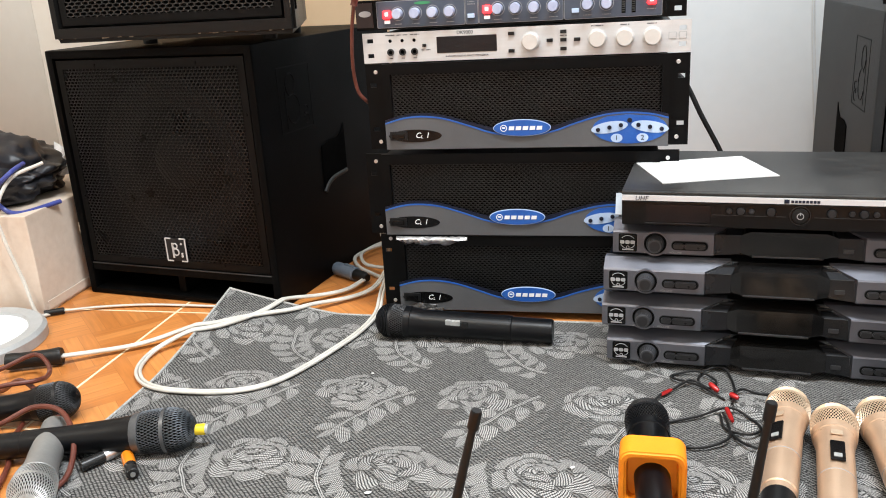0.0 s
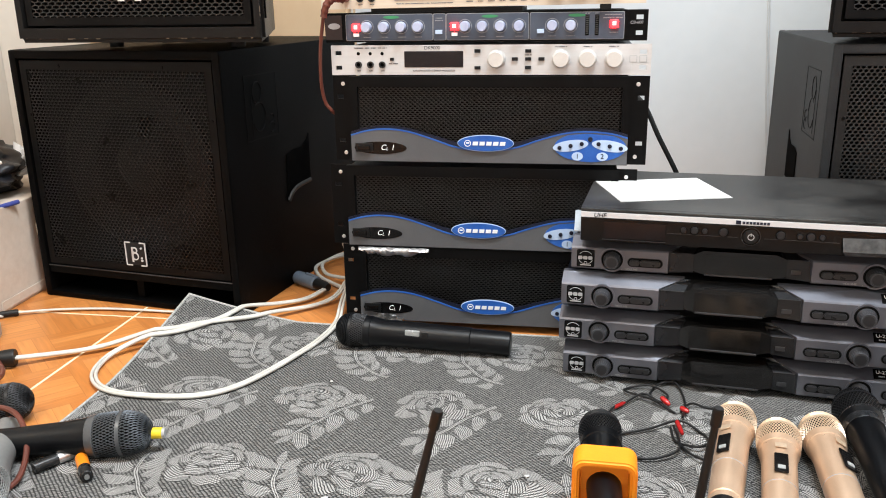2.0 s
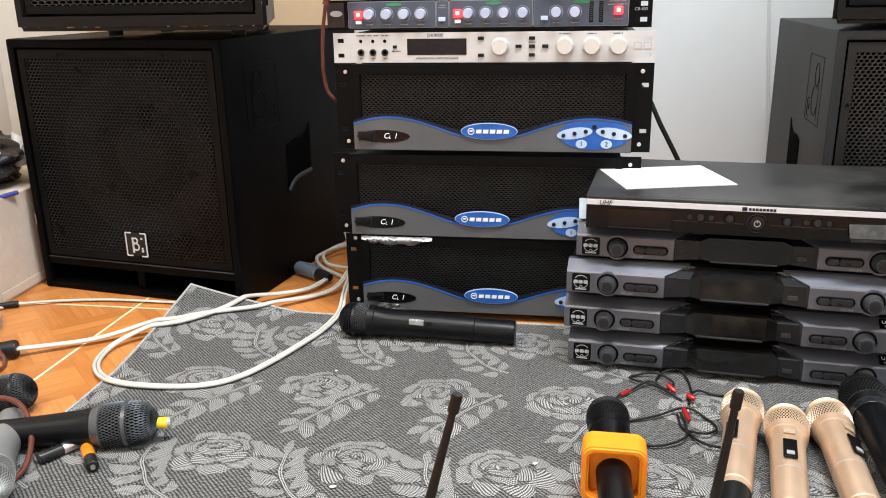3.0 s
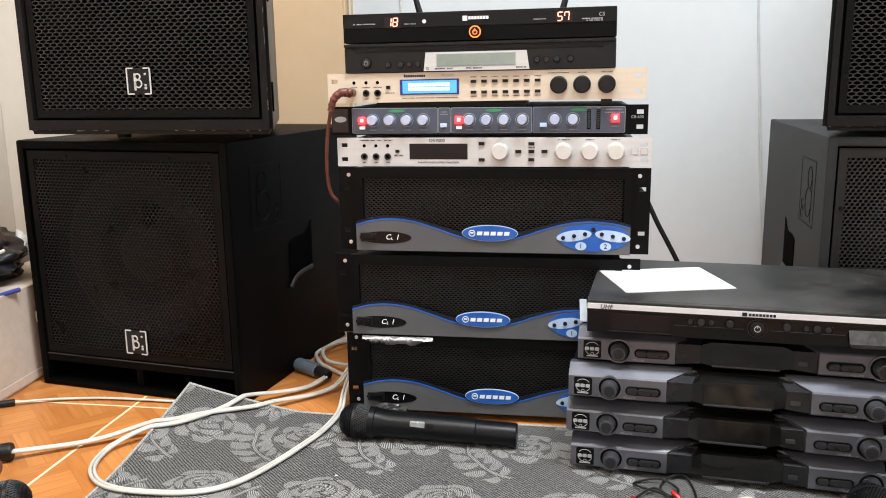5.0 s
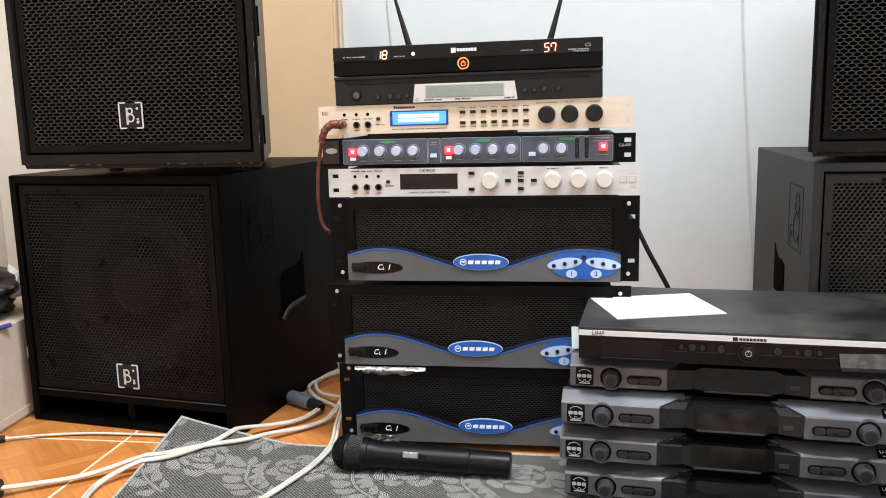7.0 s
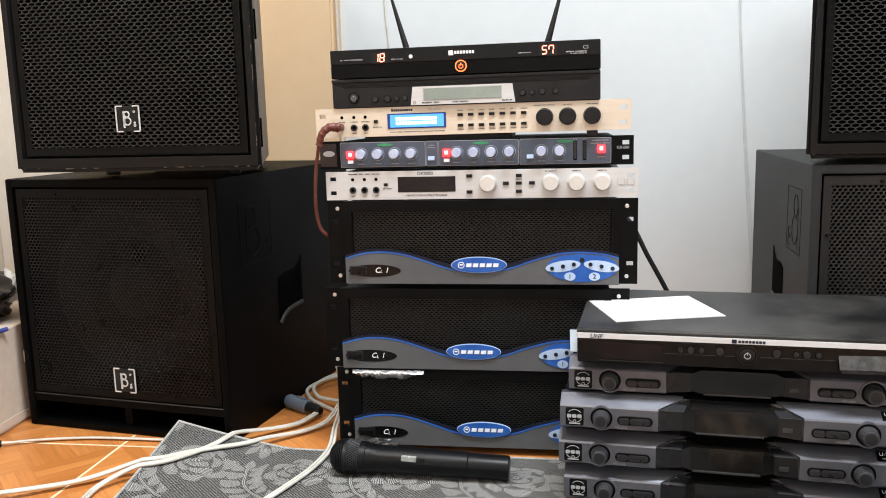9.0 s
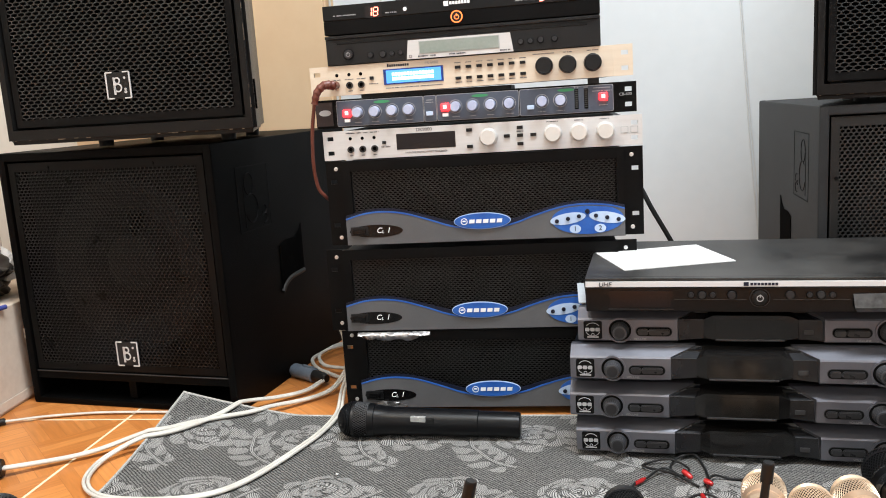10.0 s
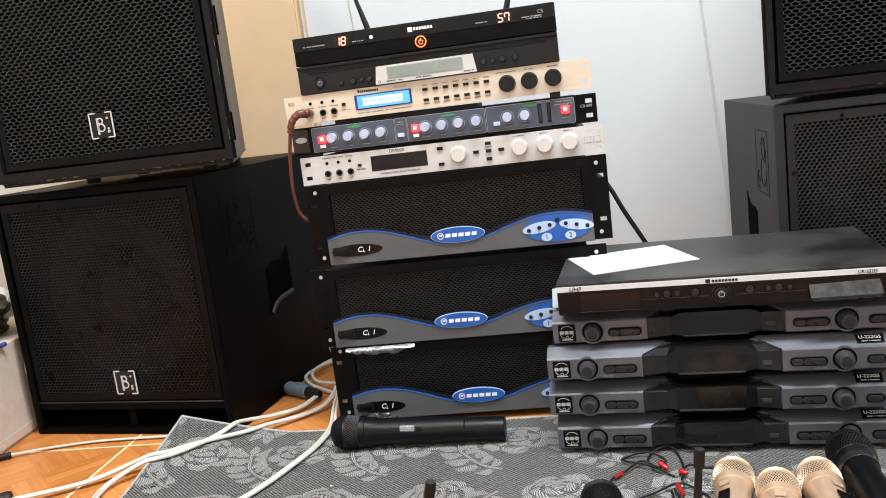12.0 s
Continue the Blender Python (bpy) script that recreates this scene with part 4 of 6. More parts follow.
part("brow", boxed(-0.204, 0.204, -0.002, 0.0045, 0.0385, 0.0432, 0.0008), "black_plastic", rx)
part("ledge", boxed(-0.186, 0.186, -0.0016, 0.0002, 0.0303, 0.0316, 0.0004), "black_gloss", rx)
bz = part("display_bezel", prism(bmesh.new(), [(-0.0805, 0.0012), (0.0785, 0.0012), (0.0745, 0.0285), (-0.077, 0.0285)], -0.0045, -0.0008), "silver", rx, "silver display surround")
part("display_edge", boxed(-0.0612, 0.0588, -0.0049, -0.0042, 0.0073, 0.0262), "grey_plastic", bz)
part("display", boxed(-0.0598, 0.0574, -0.0053, -0.0046, 0.0083, 0.0252), "lcd", bz)
bars("legend", [(-0.004, 0.0044, 0.024), (0.066, 0.0042, 0.014), (-0.05, 0.0044, 0.026)], -0.0046, "navy", bz, 0.002)
part("bezel_mark", ring(bmesh.new(), -0.0745, 0.005, 0.0022, 0.0006, -0.0045, 0.0003, 16), "navy", bz)
for bx, bzz, r in ((-0.1695, 0.015, 0.0072), (-0.1355, 0.0115, 0.0042), (-0.1165, 0.0118, 0.0048), (-0.1025, 0.0118, 0.0036), (-0.0895, 0.012, 0.0036), (0.0895, 0.0142, 0.0042), (0.1035, 0.0142, 0.0038), (0.1185, 0.0148, 0.0046), (0.1385, 0.0148, 0.0042)):
    cap = part("button", knob(bmesh.new(), bx, bzz, r, -0.0008, 0.0032, 22, 0.35), "button_grey", rx)
    part("button_well", ring(bmesh.new(), bx, bzz, r * 1.22, r * 0.2, -0.0009, 0.0006, 22), "engraved", cap)
pm = part("power_ring", ring(bmesh.new(), -0.1695, 0.0148, 0.0032, 0.0006, -0.0039, 0.0003, 18), "grey_print", rx)
part("power_stem", boxed(-0.1699, -0.1691, -0.0044, -0.0039, 0.0152, 0.0186), "grey_print", pm)

rc = thing("wireless_receiver", pose(-0.0195, -0.004, 0.6034, 0, -0.4, 0), "black wireless receiver with lit red digits and an orange power ring", "wireless receiver")
part("case", boxed(-0.2045, 0.2045, 0.001, 0.2, 0.0, 0.043, 0.0025), "black_plastic", rc)
part("front_panel", boxed(-0.204, 0.204, -0.0028, 0.002, 0.0208, 0.0427, 0.0014), "black_gloss", rc)
part("lower_panel", boxed(-0.204, 0.204, -0.002, 0.002, 0.0003, 0.0202, 0.0012), "black_metal", rc)


def seven_segment(text, x, z, h, w, y, parent):
    """Lit digits built from slanted bars, one mesh per digit."""
    t = h * 0.13
    spots = {"a": (0, h / 2, 1), "g": (0, 0, 1), "d": (0, -h / 2, 1), "f": (-1, h / 4, 0), "b": (1, h / 4, 0), "e": (-1, -h / 4, 0), "c": (1, -h / 4, 0)}
    lit = {"1": "bc", "8": "abcdefg", "5": "afgcd", "7": "abcf"}
    for k, ch in enumerate(text):
        bm = bmesh.new()
        for name in lit[ch]:
            sx, dz, flat = spots[name]
            cx = x + k * w * 1.45 + sx * w / 2 + dz * 0.14
            if flat:
                box(bm, cx - w * 0.42, cx + w * 0.42, y - 0.0004, y, z + dz - t / 2, z + dz + t / 2)
            else:
                box(bm, cx - t / 2, cx + t / 2, y - 0.0004, y, z + dz - h * 0.21, z + dz + h * 0.21)
        part("digit", bm, "digits", parent, "lit red digit", smooth=0)


for text, dx, dz in (("18", -0.1322, 0.0293), ("57", 0.1225, 0.0303)):
    pane = part("digit_window", boxed(dx - 0.007, dx + 0.0185, -0.0031, -0.0024, dz - 0.0085, dz + 0.0085, 0.0003), "dark_window", rc)
    seven_segment(text, dx, dz, 0.0118, 0.0066, -0.0032, pane)
pw = part("power_button", knob(bmesh.new(), -0.0022, 0.0122, 0.0082, -0.002, 0.003, 28), "black_plastic", rc)
part("lit_ring", ring(bmesh.new(), -0.0022, 0.0122, 0.0088, 0.0014, -0.0048, 0.0006, 28), "orange_glow", pw, "lit orange ring")
part("power_mark", ring(bmesh.new(), -0.0022, 0.0117, 0.0036, 0.0009, -0.005, 0.0004, 20), "orange_glow", pw)
part("power_stem", boxed(-0.0027, -0.0017, -0.0056, -0.005, 0.0127, 0.0167), "orange_glow", pw)
bm = boxed(-0.0205, -0.0135, -0.0034, -0.0026, 0.0285, 0.0355)
for k in range(7):
    box(bm, -0.0118 + k * 0.0044, -0.0085 + k * 0.0044, -0.0034, -0.0026, 0.0302, 0.0345)
part("maker_mark", bm, "white_print", rc, smooth=0)
bars("legend", [(-0.171, 0.0275, 0.034), (-0.1, 0.0262, 0.017), (0.0925, 0.0275, 0.017), (0.169, 0.0262, 0.03), (0.1725, 0.0235, 0.024)], -0.0029, "grey_print", rc, 0.0017)
letters("lettering", "CS", 0.1825, 0.0318, -0.0031, 0.0052, "grey_print", rc)
part("infrared_eye", knob(bmesh.new(), -0.0785, 0.0292, 0.003, -0.0028, 0.001, 16), "white_plastic", rc)
for a, b in (((-0.113, 0.19, 0.03), (-0.147, 0.19, 0.155)), ((0.1165, 0.19, 0.03), (0.152, 0.19, 0.155))):
    line = glide([a, [(p + q) / 2 for p, q in zip(a, b)], b], 8)
    part("antenna", tube(bmesh.new(), line, [0.0065 - 0.0045 * k / (len(line) - 1) for k in range(len(line))], 12), "black_rubber", rc, "black rubber antenna")

# cord plugged into the champagne processor
cord = thing("red_cable", pose(0, 0, 0), "red-brown cord plugged into the champagne processor", "cable")
line = glide([(-0.2135, -0.018, 0.5285), (-0.225, -0.026, 0.529), (-0.236, -0.029, 0.519), (-0.242, -0.028, 0.502)], 6)
part("plug_boot", tube(bmesh.new(), line, [0.0068 + 0.0009 * (k % 3 == 0) - 0.00012 * k for k in range(len(line))], 14), "brown_cable", cord, "ribbed red-brown plug boot")
part("plug_tip", lathe(bmesh.new(), [(0, 0), (0, 0.0062), (0.019, 0.0062), (0.019, 0)], Matrix.Translation((-0.2135, -0.0015, 0.5285)) @ FRONT, 18), "brown_cable", cord)
part("cord", tube(bmesh.new(), glide([(-0.242, -0.028, 0.503), (-0.2515, -0.02, 0.46), (-0.256, -0.014, 0.41), (-0.254, -0.006, 0.375), (-0.246, 0.0, 0.36), (-0.244, 0.015, 0.352)]), 0.0028, 10), "brown_cable", cord)

# foil strip and film on the lowest amplifier
bm = bmesh.new()
rng = random.Random(4)
n = 40
top, bot, mid = [], [], []
for k in range(n + 1):
    x = -0.208 + 0.117 * k / n
    top.append(bm.verts.new((x, -0.0145 + rng.uniform(-0.001, 0.001), 0.1405)))
    mid.append(bm.verts.new((x, -0.018 + rng.uniform(-0.0015, 0.0015), 0.1362 + rng.uniform(-0.0007, 0.0007))))
    sag = 0.011 * min(1.0, 6 * k / n, 3.5 * (n - k) / n + 0.15) + 0.0016 * math.sin(k * 0.5) + rng.uniform(-0.0005, 0.0005)
    bot.append(bm.verts.new((x, -0.0145 + rng.uniform(-0.002, 0.002), 0.1395 - max(0.003, sag))))
for k in range(n):
    bm.faces.new((top[k], top[k + 1], mid[k + 1], mid[k])), bm.faces.new((mid[k], mid[k + 1], bot[k + 1], bot[k]))
foil = thing("foil_strip", pose(0, 0, 0), "crumpled silver foil strip tucked between two amplifiers", "foil")
ob = part("foil", bm, "foil", foil, smooth=60)
so = ob.modifiers.new("thick", "SOLIDIFY")
so.thickness = 0.001
bm = bmesh.new()
bmesh.ops.create_icosphere(bm, subdivisions=3, radius=1.0)
for v in bm.verts:
    w_ = 0.8 + 0.5 * noise.noise(v.co * 2.4)
    v.co = Vector((-0.168 + 0.034 * v.co.x * w_, -0.014 + 0.008 * v.co.y * w_, 0.014 + 0.012 * v.co.z * w_))
tagged(part("plastic_film", bm, "clear_film", None, smooth=0), "crumpled clear plastic film against the lowest amplifier", "plastic film")

# black mains cord beside the stack
tagged(part("power_cable", tube(bmesh.new(), glide([(0.2, 0.38, 0.36), (0.252, 0.36, 0.335), (0.29, 0.34, 0.265), (0.33, 0.33, 0.19), (0.37, 0.32, 0.1), (0.4, 0.32, 0.02), (0.45, 0.33, 0.005)]), 0.0046, 10), "black_rubber", None), "black mains cord hanging beside the amplifier stack", "cable")


RX, RY = -0.515, -0.013                       # the lifted far corner


def rug_height(x, y):
    u = (x - RX) / 0.2 + (RY - y) / 0.27
    return 0.042 * max(0.0, 1 - u) ** 1.3 + 0.0006 * noise.noise(Vector((x * 9, y * 9, 0)))


def far_edge(x, y):
    """The far edge runs a little towards the room from the lifted corner on."""
    return -0.0095 * min(1.0, max(0.0, (x - RX - 0.12) / 0.25)) * min(1.0, max(0.0, 1 - (RY - y) / 0.1))


def over_rug(line, r):
    """Lays a cord's line on the rug where it crosses it."""
    low = [max(p.z, rug_height(max(p.x, RX), min(p.y, RY)) + 0.0034 + r) if p.x > RX - 0.006 and p.y < RY + 0.006 else max(p.z, r) for p in line]
    z = list(low)
    for _ in range(150):
        z = [z[0]] + [max(low[k], 0.5 * (z[k - 1] + z[k + 1])) for k in range(1, len(z) - 1)] + [z[-1]]
    return [Vector((p.x, p.y, h)) for p, h in zip(line, z)]


# ---------------------------------------------------------------- receivers on the rug
def stack_pose(x, z, turn=-6.0, y=-0.166):
    return at_front_left(x, y, z, turn)


def bmesh_dots(spots, r, y):
    """Small raised dots on a front panel."""
    bm = bmesh.new()
    for x, z in spots:
        knob(bm, x, z, r, y, 0.0004, 8)
    return bm


def base_feet(parent, w, d, drop, inset=0.03):
    for fx in (inset, w - inset):
        for fy in (0.03, d - 0.03):
            part("rubber_foot", lathe(bmesh.new(), [(0, 0), (0, 0.008), (drop, 0.0075), (drop, 0)], Matrix.Translation((fx, fy, 0.001)) @ Matrix.Rotation(radians(90), 4, "Y"), 12), "black_rubber", parent)


def dual_receiver(m, label, drop, labelled=True):
    """Dual-channel receiver: two gunmetal end panels with sloping tops, faceted cheeks and a smoked hood between them."""
    w, d, h = 0.4435, 0.2, 0.0445
    r = thing("dual_receiver", m, label, "wireless receiver", "stacked dual receivers")
    part("case", boxed(0.003, w - 0.003, 0.022, d, 0.001, h - 0.0015, 0.001), "black_metal", r)
    for a, b, cut in ((0.0, 0.1307, 0.163), (w, 0.3115, 0.281)):
        s = 1 if b > a else -1
        bm = bmesh.new()
        prof = [(0.0008, 0.002), (-0.001, 0.004), (-0.001, 0.0315), (0.0006, 0.0338), (0.019, h), (0.03, h), (0.03, 0.002)]
        va = [bm.verts.new((a, y, z)) for y, z in prof]
        vb = [bm.verts.new((b if z < 0.04 else cut, y, z)) for y, z in prof]
        bm.faces.new(va), bm.faces.new(vb[::-1])
        for k in range(len(va)):
            bm.faces.new((va[k], vb[k], vb[(k + 1) % len(va)], va[(k + 1) % len(va)]))
        bmesh.ops.recalc_face_normals(bm, faces=bm.faces)
        bmesh.ops.bevel(bm, geom=[e for e in bm.edges if abs(e.verts[0].co.x - a) < 1e-5 and abs(e.verts[1].co.x - a) < 1e-5], offset=0.0008, segments=2, affect="EDGES")
        panel = part("end_panel", bm, "gunmetal", r, "gunmetal end panel with a sloping top", smooth=20)
        kx, kz = (0.056 if s > 0 else 0.3868), 0.0175
        well = part("knob_well", knob(bmesh.new(), kx, kz, 0.0152, 0.006, 0.0082, 36), "engraved", panel)
        part("well_rim", ring(bmesh.new(), kx, kz, 0.0172, 0.0022, 0.0125, 0.0155, 40), "gunmetal", well)
        dial = part("knob", lathe(bmesh.new(), [(0, 0), (0, 0.0118), (0.004, 0.0116), (0.006, 0.0102), (0.0135, 0.0097), (0.015, 0.0088), (0.015, 0)], Matrix.Translation((kx, -0.0015, kz)) @ FRONT, 36), "knob_grey", panel, "grey volume knob")
        part("knob_cap", knob(bmesh.new(), kx, kz, 0.0072, -0.0163, 0.0008, 26), "button_grey", dial)
        ribs = bmesh.new()
        for k in range(22):
            turn = Matrix.Translation((kx, -0.0105, kz)) @ Matrix.Rotation(2 * math.pi * k / 22, 4, "Y") @ Matrix.Translation((0.0099, 0, 0)) @ Matrix.Diagonal((0.0009, 0.0085, 0.0011, 1))
            bmesh.ops.create_cube(ribs, size=1.0, matrix=turn)
        tagged(part("grip_ribs", ribs, "knob_grey", dial, smooth=0), kind="stuff")
        part("ticks", bmesh_dots([(kx - 0.0135, 0.0042), (kx, 0.0026), (kx + 0.0135, 0.0042)], 0.0007, -0.001), "grey_print", panel)
        for p, q in (((0.0772, 0.1234), ) if s > 0 else ((0.3205, 0.3665), (0.4135, 0.4365))):
            rim = part("slot_rim", prism(bmesh.new(), rounded(p - 0.0007, q + 0.0007, 0.0091, 0.0224, 0.0064), -0.0016, 0.0), "knob_grey", panel)
            part("button_slot", prism(bmesh.new(), rounded(p, q, 0.0098, 0.0217, 0.0058), -0.0024, -0.0016), "engraved", rim)
            cuts = [0.0, 0.34, 1.0] if q - p > 0.035 else [0.0, 1.0]
            for c0, c1 in zip(cuts, cuts[1:]):
                u0, u1 = p + 0.0022 + c0 * (q - p - 0.0044), p + 0.0016 + c1 * (q - p - 0.0044)
                bm = prism(bmesh.new(), rounded(u0, u1, 0.0115, 0.0198, 0.0034), -0.0056, -0.002)
                bmesh.ops.bevel(bm, geom=[e for e in bm.edges if all(abs(v.co.y + 0.0056) < 1e-6 for v in e.verts)], offset=0.001, segments=2, affect="EDGES")
                part("button", bm, "button_dark", panel)
        letters("lettering", "VOLUME", kx + (0.0265 if s > 0 else -0.029), 0.0052, -0.0012, 0.003, "grey_print", panel)
    emblem = part("emblem", prism(bmesh.new(), rounded(0.0078, 0.0322, 0.0052, 0.0302, 0.0022), -0.0025, -0.0006), "black_gloss", r, "black square maker's emblem with pale marks")
    bm = bmesh.new()
    for k in range(3):
        prism(bm, rounded(0.0098 + k * 0.0069, 0.0155 + k * 0.0069, 0.016, 0.0209, 0.0011, 2), -0.003, -0.0024)
        if k < 2:
            continue
        box(bm, 0.0115, 0.028, -0.0031, -0.0029, 0.0182, 0.0187)
    for e, lo, hi in ((1, 35, 145), (-1, 20, 160)):
        arc = [Vector((0.02 + 0.0098 * math.cos(radians(lo + (hi - lo) * k / 14)), -0.0027, 0.0185 + e * 0.0092 * math.sin(radians(lo + (hi - lo) * k / 14)))) for k in range(15)]
        tube(bm, arc, 0.0004, 5)
    ring(bm, 0.02, 0.0112, 0.0022, 0.0006, -0.0024, 0.0005, 16)
    box(bm, 0.0125, 0.0275, -0.003, -0.0024, 0.0072, 0.0088)
    part("mark", bm, "grey_print", emblem, smooth=0)
    mid = part("middle_panel", boxed(0.1305, 0.312, 0.0125, 0.024, 0.002, 0.0405, 0.001), "black_plastic", r)
    # hood: front pane between two raked flanks that run into the cheeks, roof falling back, lip below
    x0, x1, xa, xb = 0.1755, 0.2665, 0.1635, 0.2808
    bm = bmesh.new()
    front = [bm.verts.new(p) for p in ((x0, -0.0045, 0.0068), (x1, -0.0045, 0.0068), (x1, -0.0045, 0.0388), (x0, -0.0045, 0.0388))]
    flank = [bm.verts.new(p) for p in ((xa, 0.0016, 0.0085), (xb, 0.0016, 0.0085), (xb, 0.0016, 0.0314), (xa, 0.0016, 0.0314))]
    roof = [bm.verts.new(p) for p in ((0.1715, 0.0215, 0.0428), (0.2725, 0.0215, 0.0428))]
    foot = [bm.verts.new(p) for p in ((x0 + 0.001, 0.004, 0.0026), (x1 - 0.001, 0.004, 0.0026))]
    bm.faces.new(front)
    bm.faces.new((flank[0], front[0], front[3], flank[3])), bm.faces.new((front[1], flank[1], flank[2], front[2]))
    bm.faces.new((front[3], front[2], roof[1], roof[0])), bm.faces.new((flank[3], front[3], roof[0])), bm.faces.new((front[2], flank[2], roof[1]))
    bm.faces.new((foot[0], foot[1], front[1], front[0])), bm.faces.new((flank[0], foot[0], front[0])), bm.faces.new((foot[1], flank[1], front[1]))
    bmesh.ops.recalc_face_normals(bm, faces=bm.faces)
    hood = part("hood", bm, "hood", mid, "smoked glossy display hood", smooth=0)
    part("display_window", boxed(x0 + 0.003, x1 - 0.003, -0.0051, -0.0043, 0.0118, 0.0345, 0.0003), "hood", hood)
    part("window_lip", boxed(x0 + 0.003, x1 - 0.003, -0.0062, -0.0035, 0.0046, 0.0074, 0.0009), "lip_grey", hood)
    for s, a, b, c, e in ((1, 0.1309, 0.1632, 0.1635, 0.1715), (-1, 0.3113, 0.2805, 0.2808, 0.2725)):
        bm = bmesh.new()
        p = [bm.verts.new(v) for v in ((a, 0.0012, 0.0035), (c, 0.0012, 0.0065), (c, 0.0012, 0.0318), (a, 0.0012, 0.0318))]
        t = [bm.verts.new(v) for v in ((b, 0.0188, 0.0442), (e, 0.0212, 0.043))]
        for f in ((p[0], p[1], p[2], p[3]), (p[3], p[2], t[1], t[0])):
            bm.faces.new(f)
        bmesh.ops.recalc_face_normals(bm, faces=bm.faces)
        cheek = part("cheek", bm, "cheek_grey", mid, "faceted charcoal cheek beside the hood", smooth=0)
        # thin grey tube draws the edge highlight along the fold
        part("crease_highlight", tube(bmesh.new(), [Vector((a, 0.0012, 0.0318)), Vector(((a + c) / 2, 0.0011, 0.0319)), Vector((c, 0.0012, 0.0318))], 0.0005, 6), "lip_grey", cheek)
    part("infrared_port", boxed(0.2865, 0.2985, -0.0004, 0.002, 0.0125, 0.0185, 0.0008), "lip_grey", mid)
    if labelled:
        on_slope = Matrix.Translation((w - 0.0235, 0.0102, 0.0391)) @ Matrix.Rotation(radians(-58), 4, "X")
        slab = part("model_label", boxed(-0.0165, 0.0165, -0.0007, 0.0, -0.0078, 0.0078), "black_gloss", r, "black model label on the sloping edge")
        slab.matrix_local = on_slope
        letters("lettering", "U-222GS", 0.0, 0.0025, -0.0009, 0.0052, "white_print", slab)
        bars("legend", [(0.0, -0.004, 0.024)], -0.0009, "grey_print", slab, 0.0018)
    base_feet(r, w, d, drop)
    return r


dual_receiver(stack_pose(0.130, 0.0085), "gunmetal dual wireless receiver lying on the rug, bottom of the stack", 0.0058)
dual_receiver(stack_pose(0.123, 0.0605, -6.4), "gunmetal dual wireless receiver in the stack on the rug", 0.0082)
dual_receiver(stack_pose(0.125, 0.1145, -6.0, -0.171), "gunmetal dual wireless receiver set slightly forward in the stack", 0.0082)
dual_receiver(stack_pose(0.137, 0.1605, -5.6, -0.149), "gunmetal dual wireless receiver under the black receiver", 0.0026, False)
tagged(part("foam_sheet", boxed(0.1395, 0.15, -0.12, 0.03, 0.2072, 0.2087), "pale_foam", None), "thin white packing sheet between two receivers", "packing sheet")

uw, ud, uh = 0.44, 0.262, 0.0452
uhf = thing("desktop_receiver", stack_pose(0.1475, 0.2098, -6.0, -0.172), "dusty black desktop wireless receiver with a silver front strip", "wireless receiver")
part("case", boxed(0, uw, 0.006, ud, 0, uh, 0.002), "dusty_black", uhf)
part("front_panel", boxed(0.001, uw - 0.001, -0.001, 0.0065, 0.0, uh - 0.0128, 0.0015), "black_gloss", uhf)
part("front_lip", boxed(0.0005, uw - 0.0005, -0.002, 0.0065, uh - 0.0038, uh - 0.0003, 0.0012), "dusty_black", uhf)
bm = bmesh.new()
prof = [(-0.003, uh - 0.0117), (-0.003, uh - 0.0048), (0.0062, uh - 0.004), (0.0062, uh - 0.0117)]
va, vb = [bm.verts.new((0.001, y, z)) for y, z in prof], [bm.verts.new((uw - 0.001, y, z)) for y, z in prof]
bm.faces.new(va), bm.faces.new(vb[::-1])
for k in range(4):
    bm.faces.new((va[k], vb[k], vb[(k + 1) % 4], va[(k + 1) % 4]))
bmesh.ops.recalc_face_normals(bm, faces=bm.faces)
strip = part("silver_strip", bm, "white_silver", uhf, "brushed silver strip along the front", smooth=0)
letters("lettering", "UHF", 0.026, uh - 0.0085, -0.0034, 0.0062, "navy", strip, slant=0.2)
letters("lettering", "UR-222D", uw - 0.045, uh - 0.0085, -0.0034, 0.0042, "navy", strip)
bm = boxed(0.198, 0.204, -0.0035, -0.003, uh - 0.0108, uh - 0.0058)
for k in range(8):
    box(bm, 0.206 + k * 0.0042, 0.2092 + k * 0.0042, -0.0035, -0.003, uh - 0.01, uh - 0.0068)
part("maker_mark", bm, "navy", strip, smooth=0)
dw = part("display_window", boxed(0.0313, 0.1118, -0.0022, -0.0008, 0.0055, 0.0285, 0.0005), "dark_window", uhf)
part("window_edge", boxed(0.03, 0.1125, -0.0026, -0.0008, 0.0032, 0.0042), "button_grey", dw)
for t0, t1 in ((0.1135, 0.2015), (0.2335, 0.322)):
    part("trim_line", boxed(t0, t1, -0.0018, -0.0008, 0.0162, 0.0168), "lip_grey", uhf)
pb = part("power_button", knob(bmesh.new(), 0.2175, 0.0185, 0.0095, -0.001, 0.0035, 30), "black_plastic", uhf)
part("power_ring", ring(bmesh.new(), 0.2175, 0.0185, 0.0122, 0.0007, -0.001, 0.0012, 36), "button_grey", pb)
part("power_mark", ring(bmesh.new(), 0.2175, 0.0185, 0.0042, 0.001, -0.0045, 0.0004, 22), "grey_print", pb)
part("power_stem", boxed(0.217, 0.218, -0.005, -0.0044, 0.0195, 0.0235), "grey_print", pb)
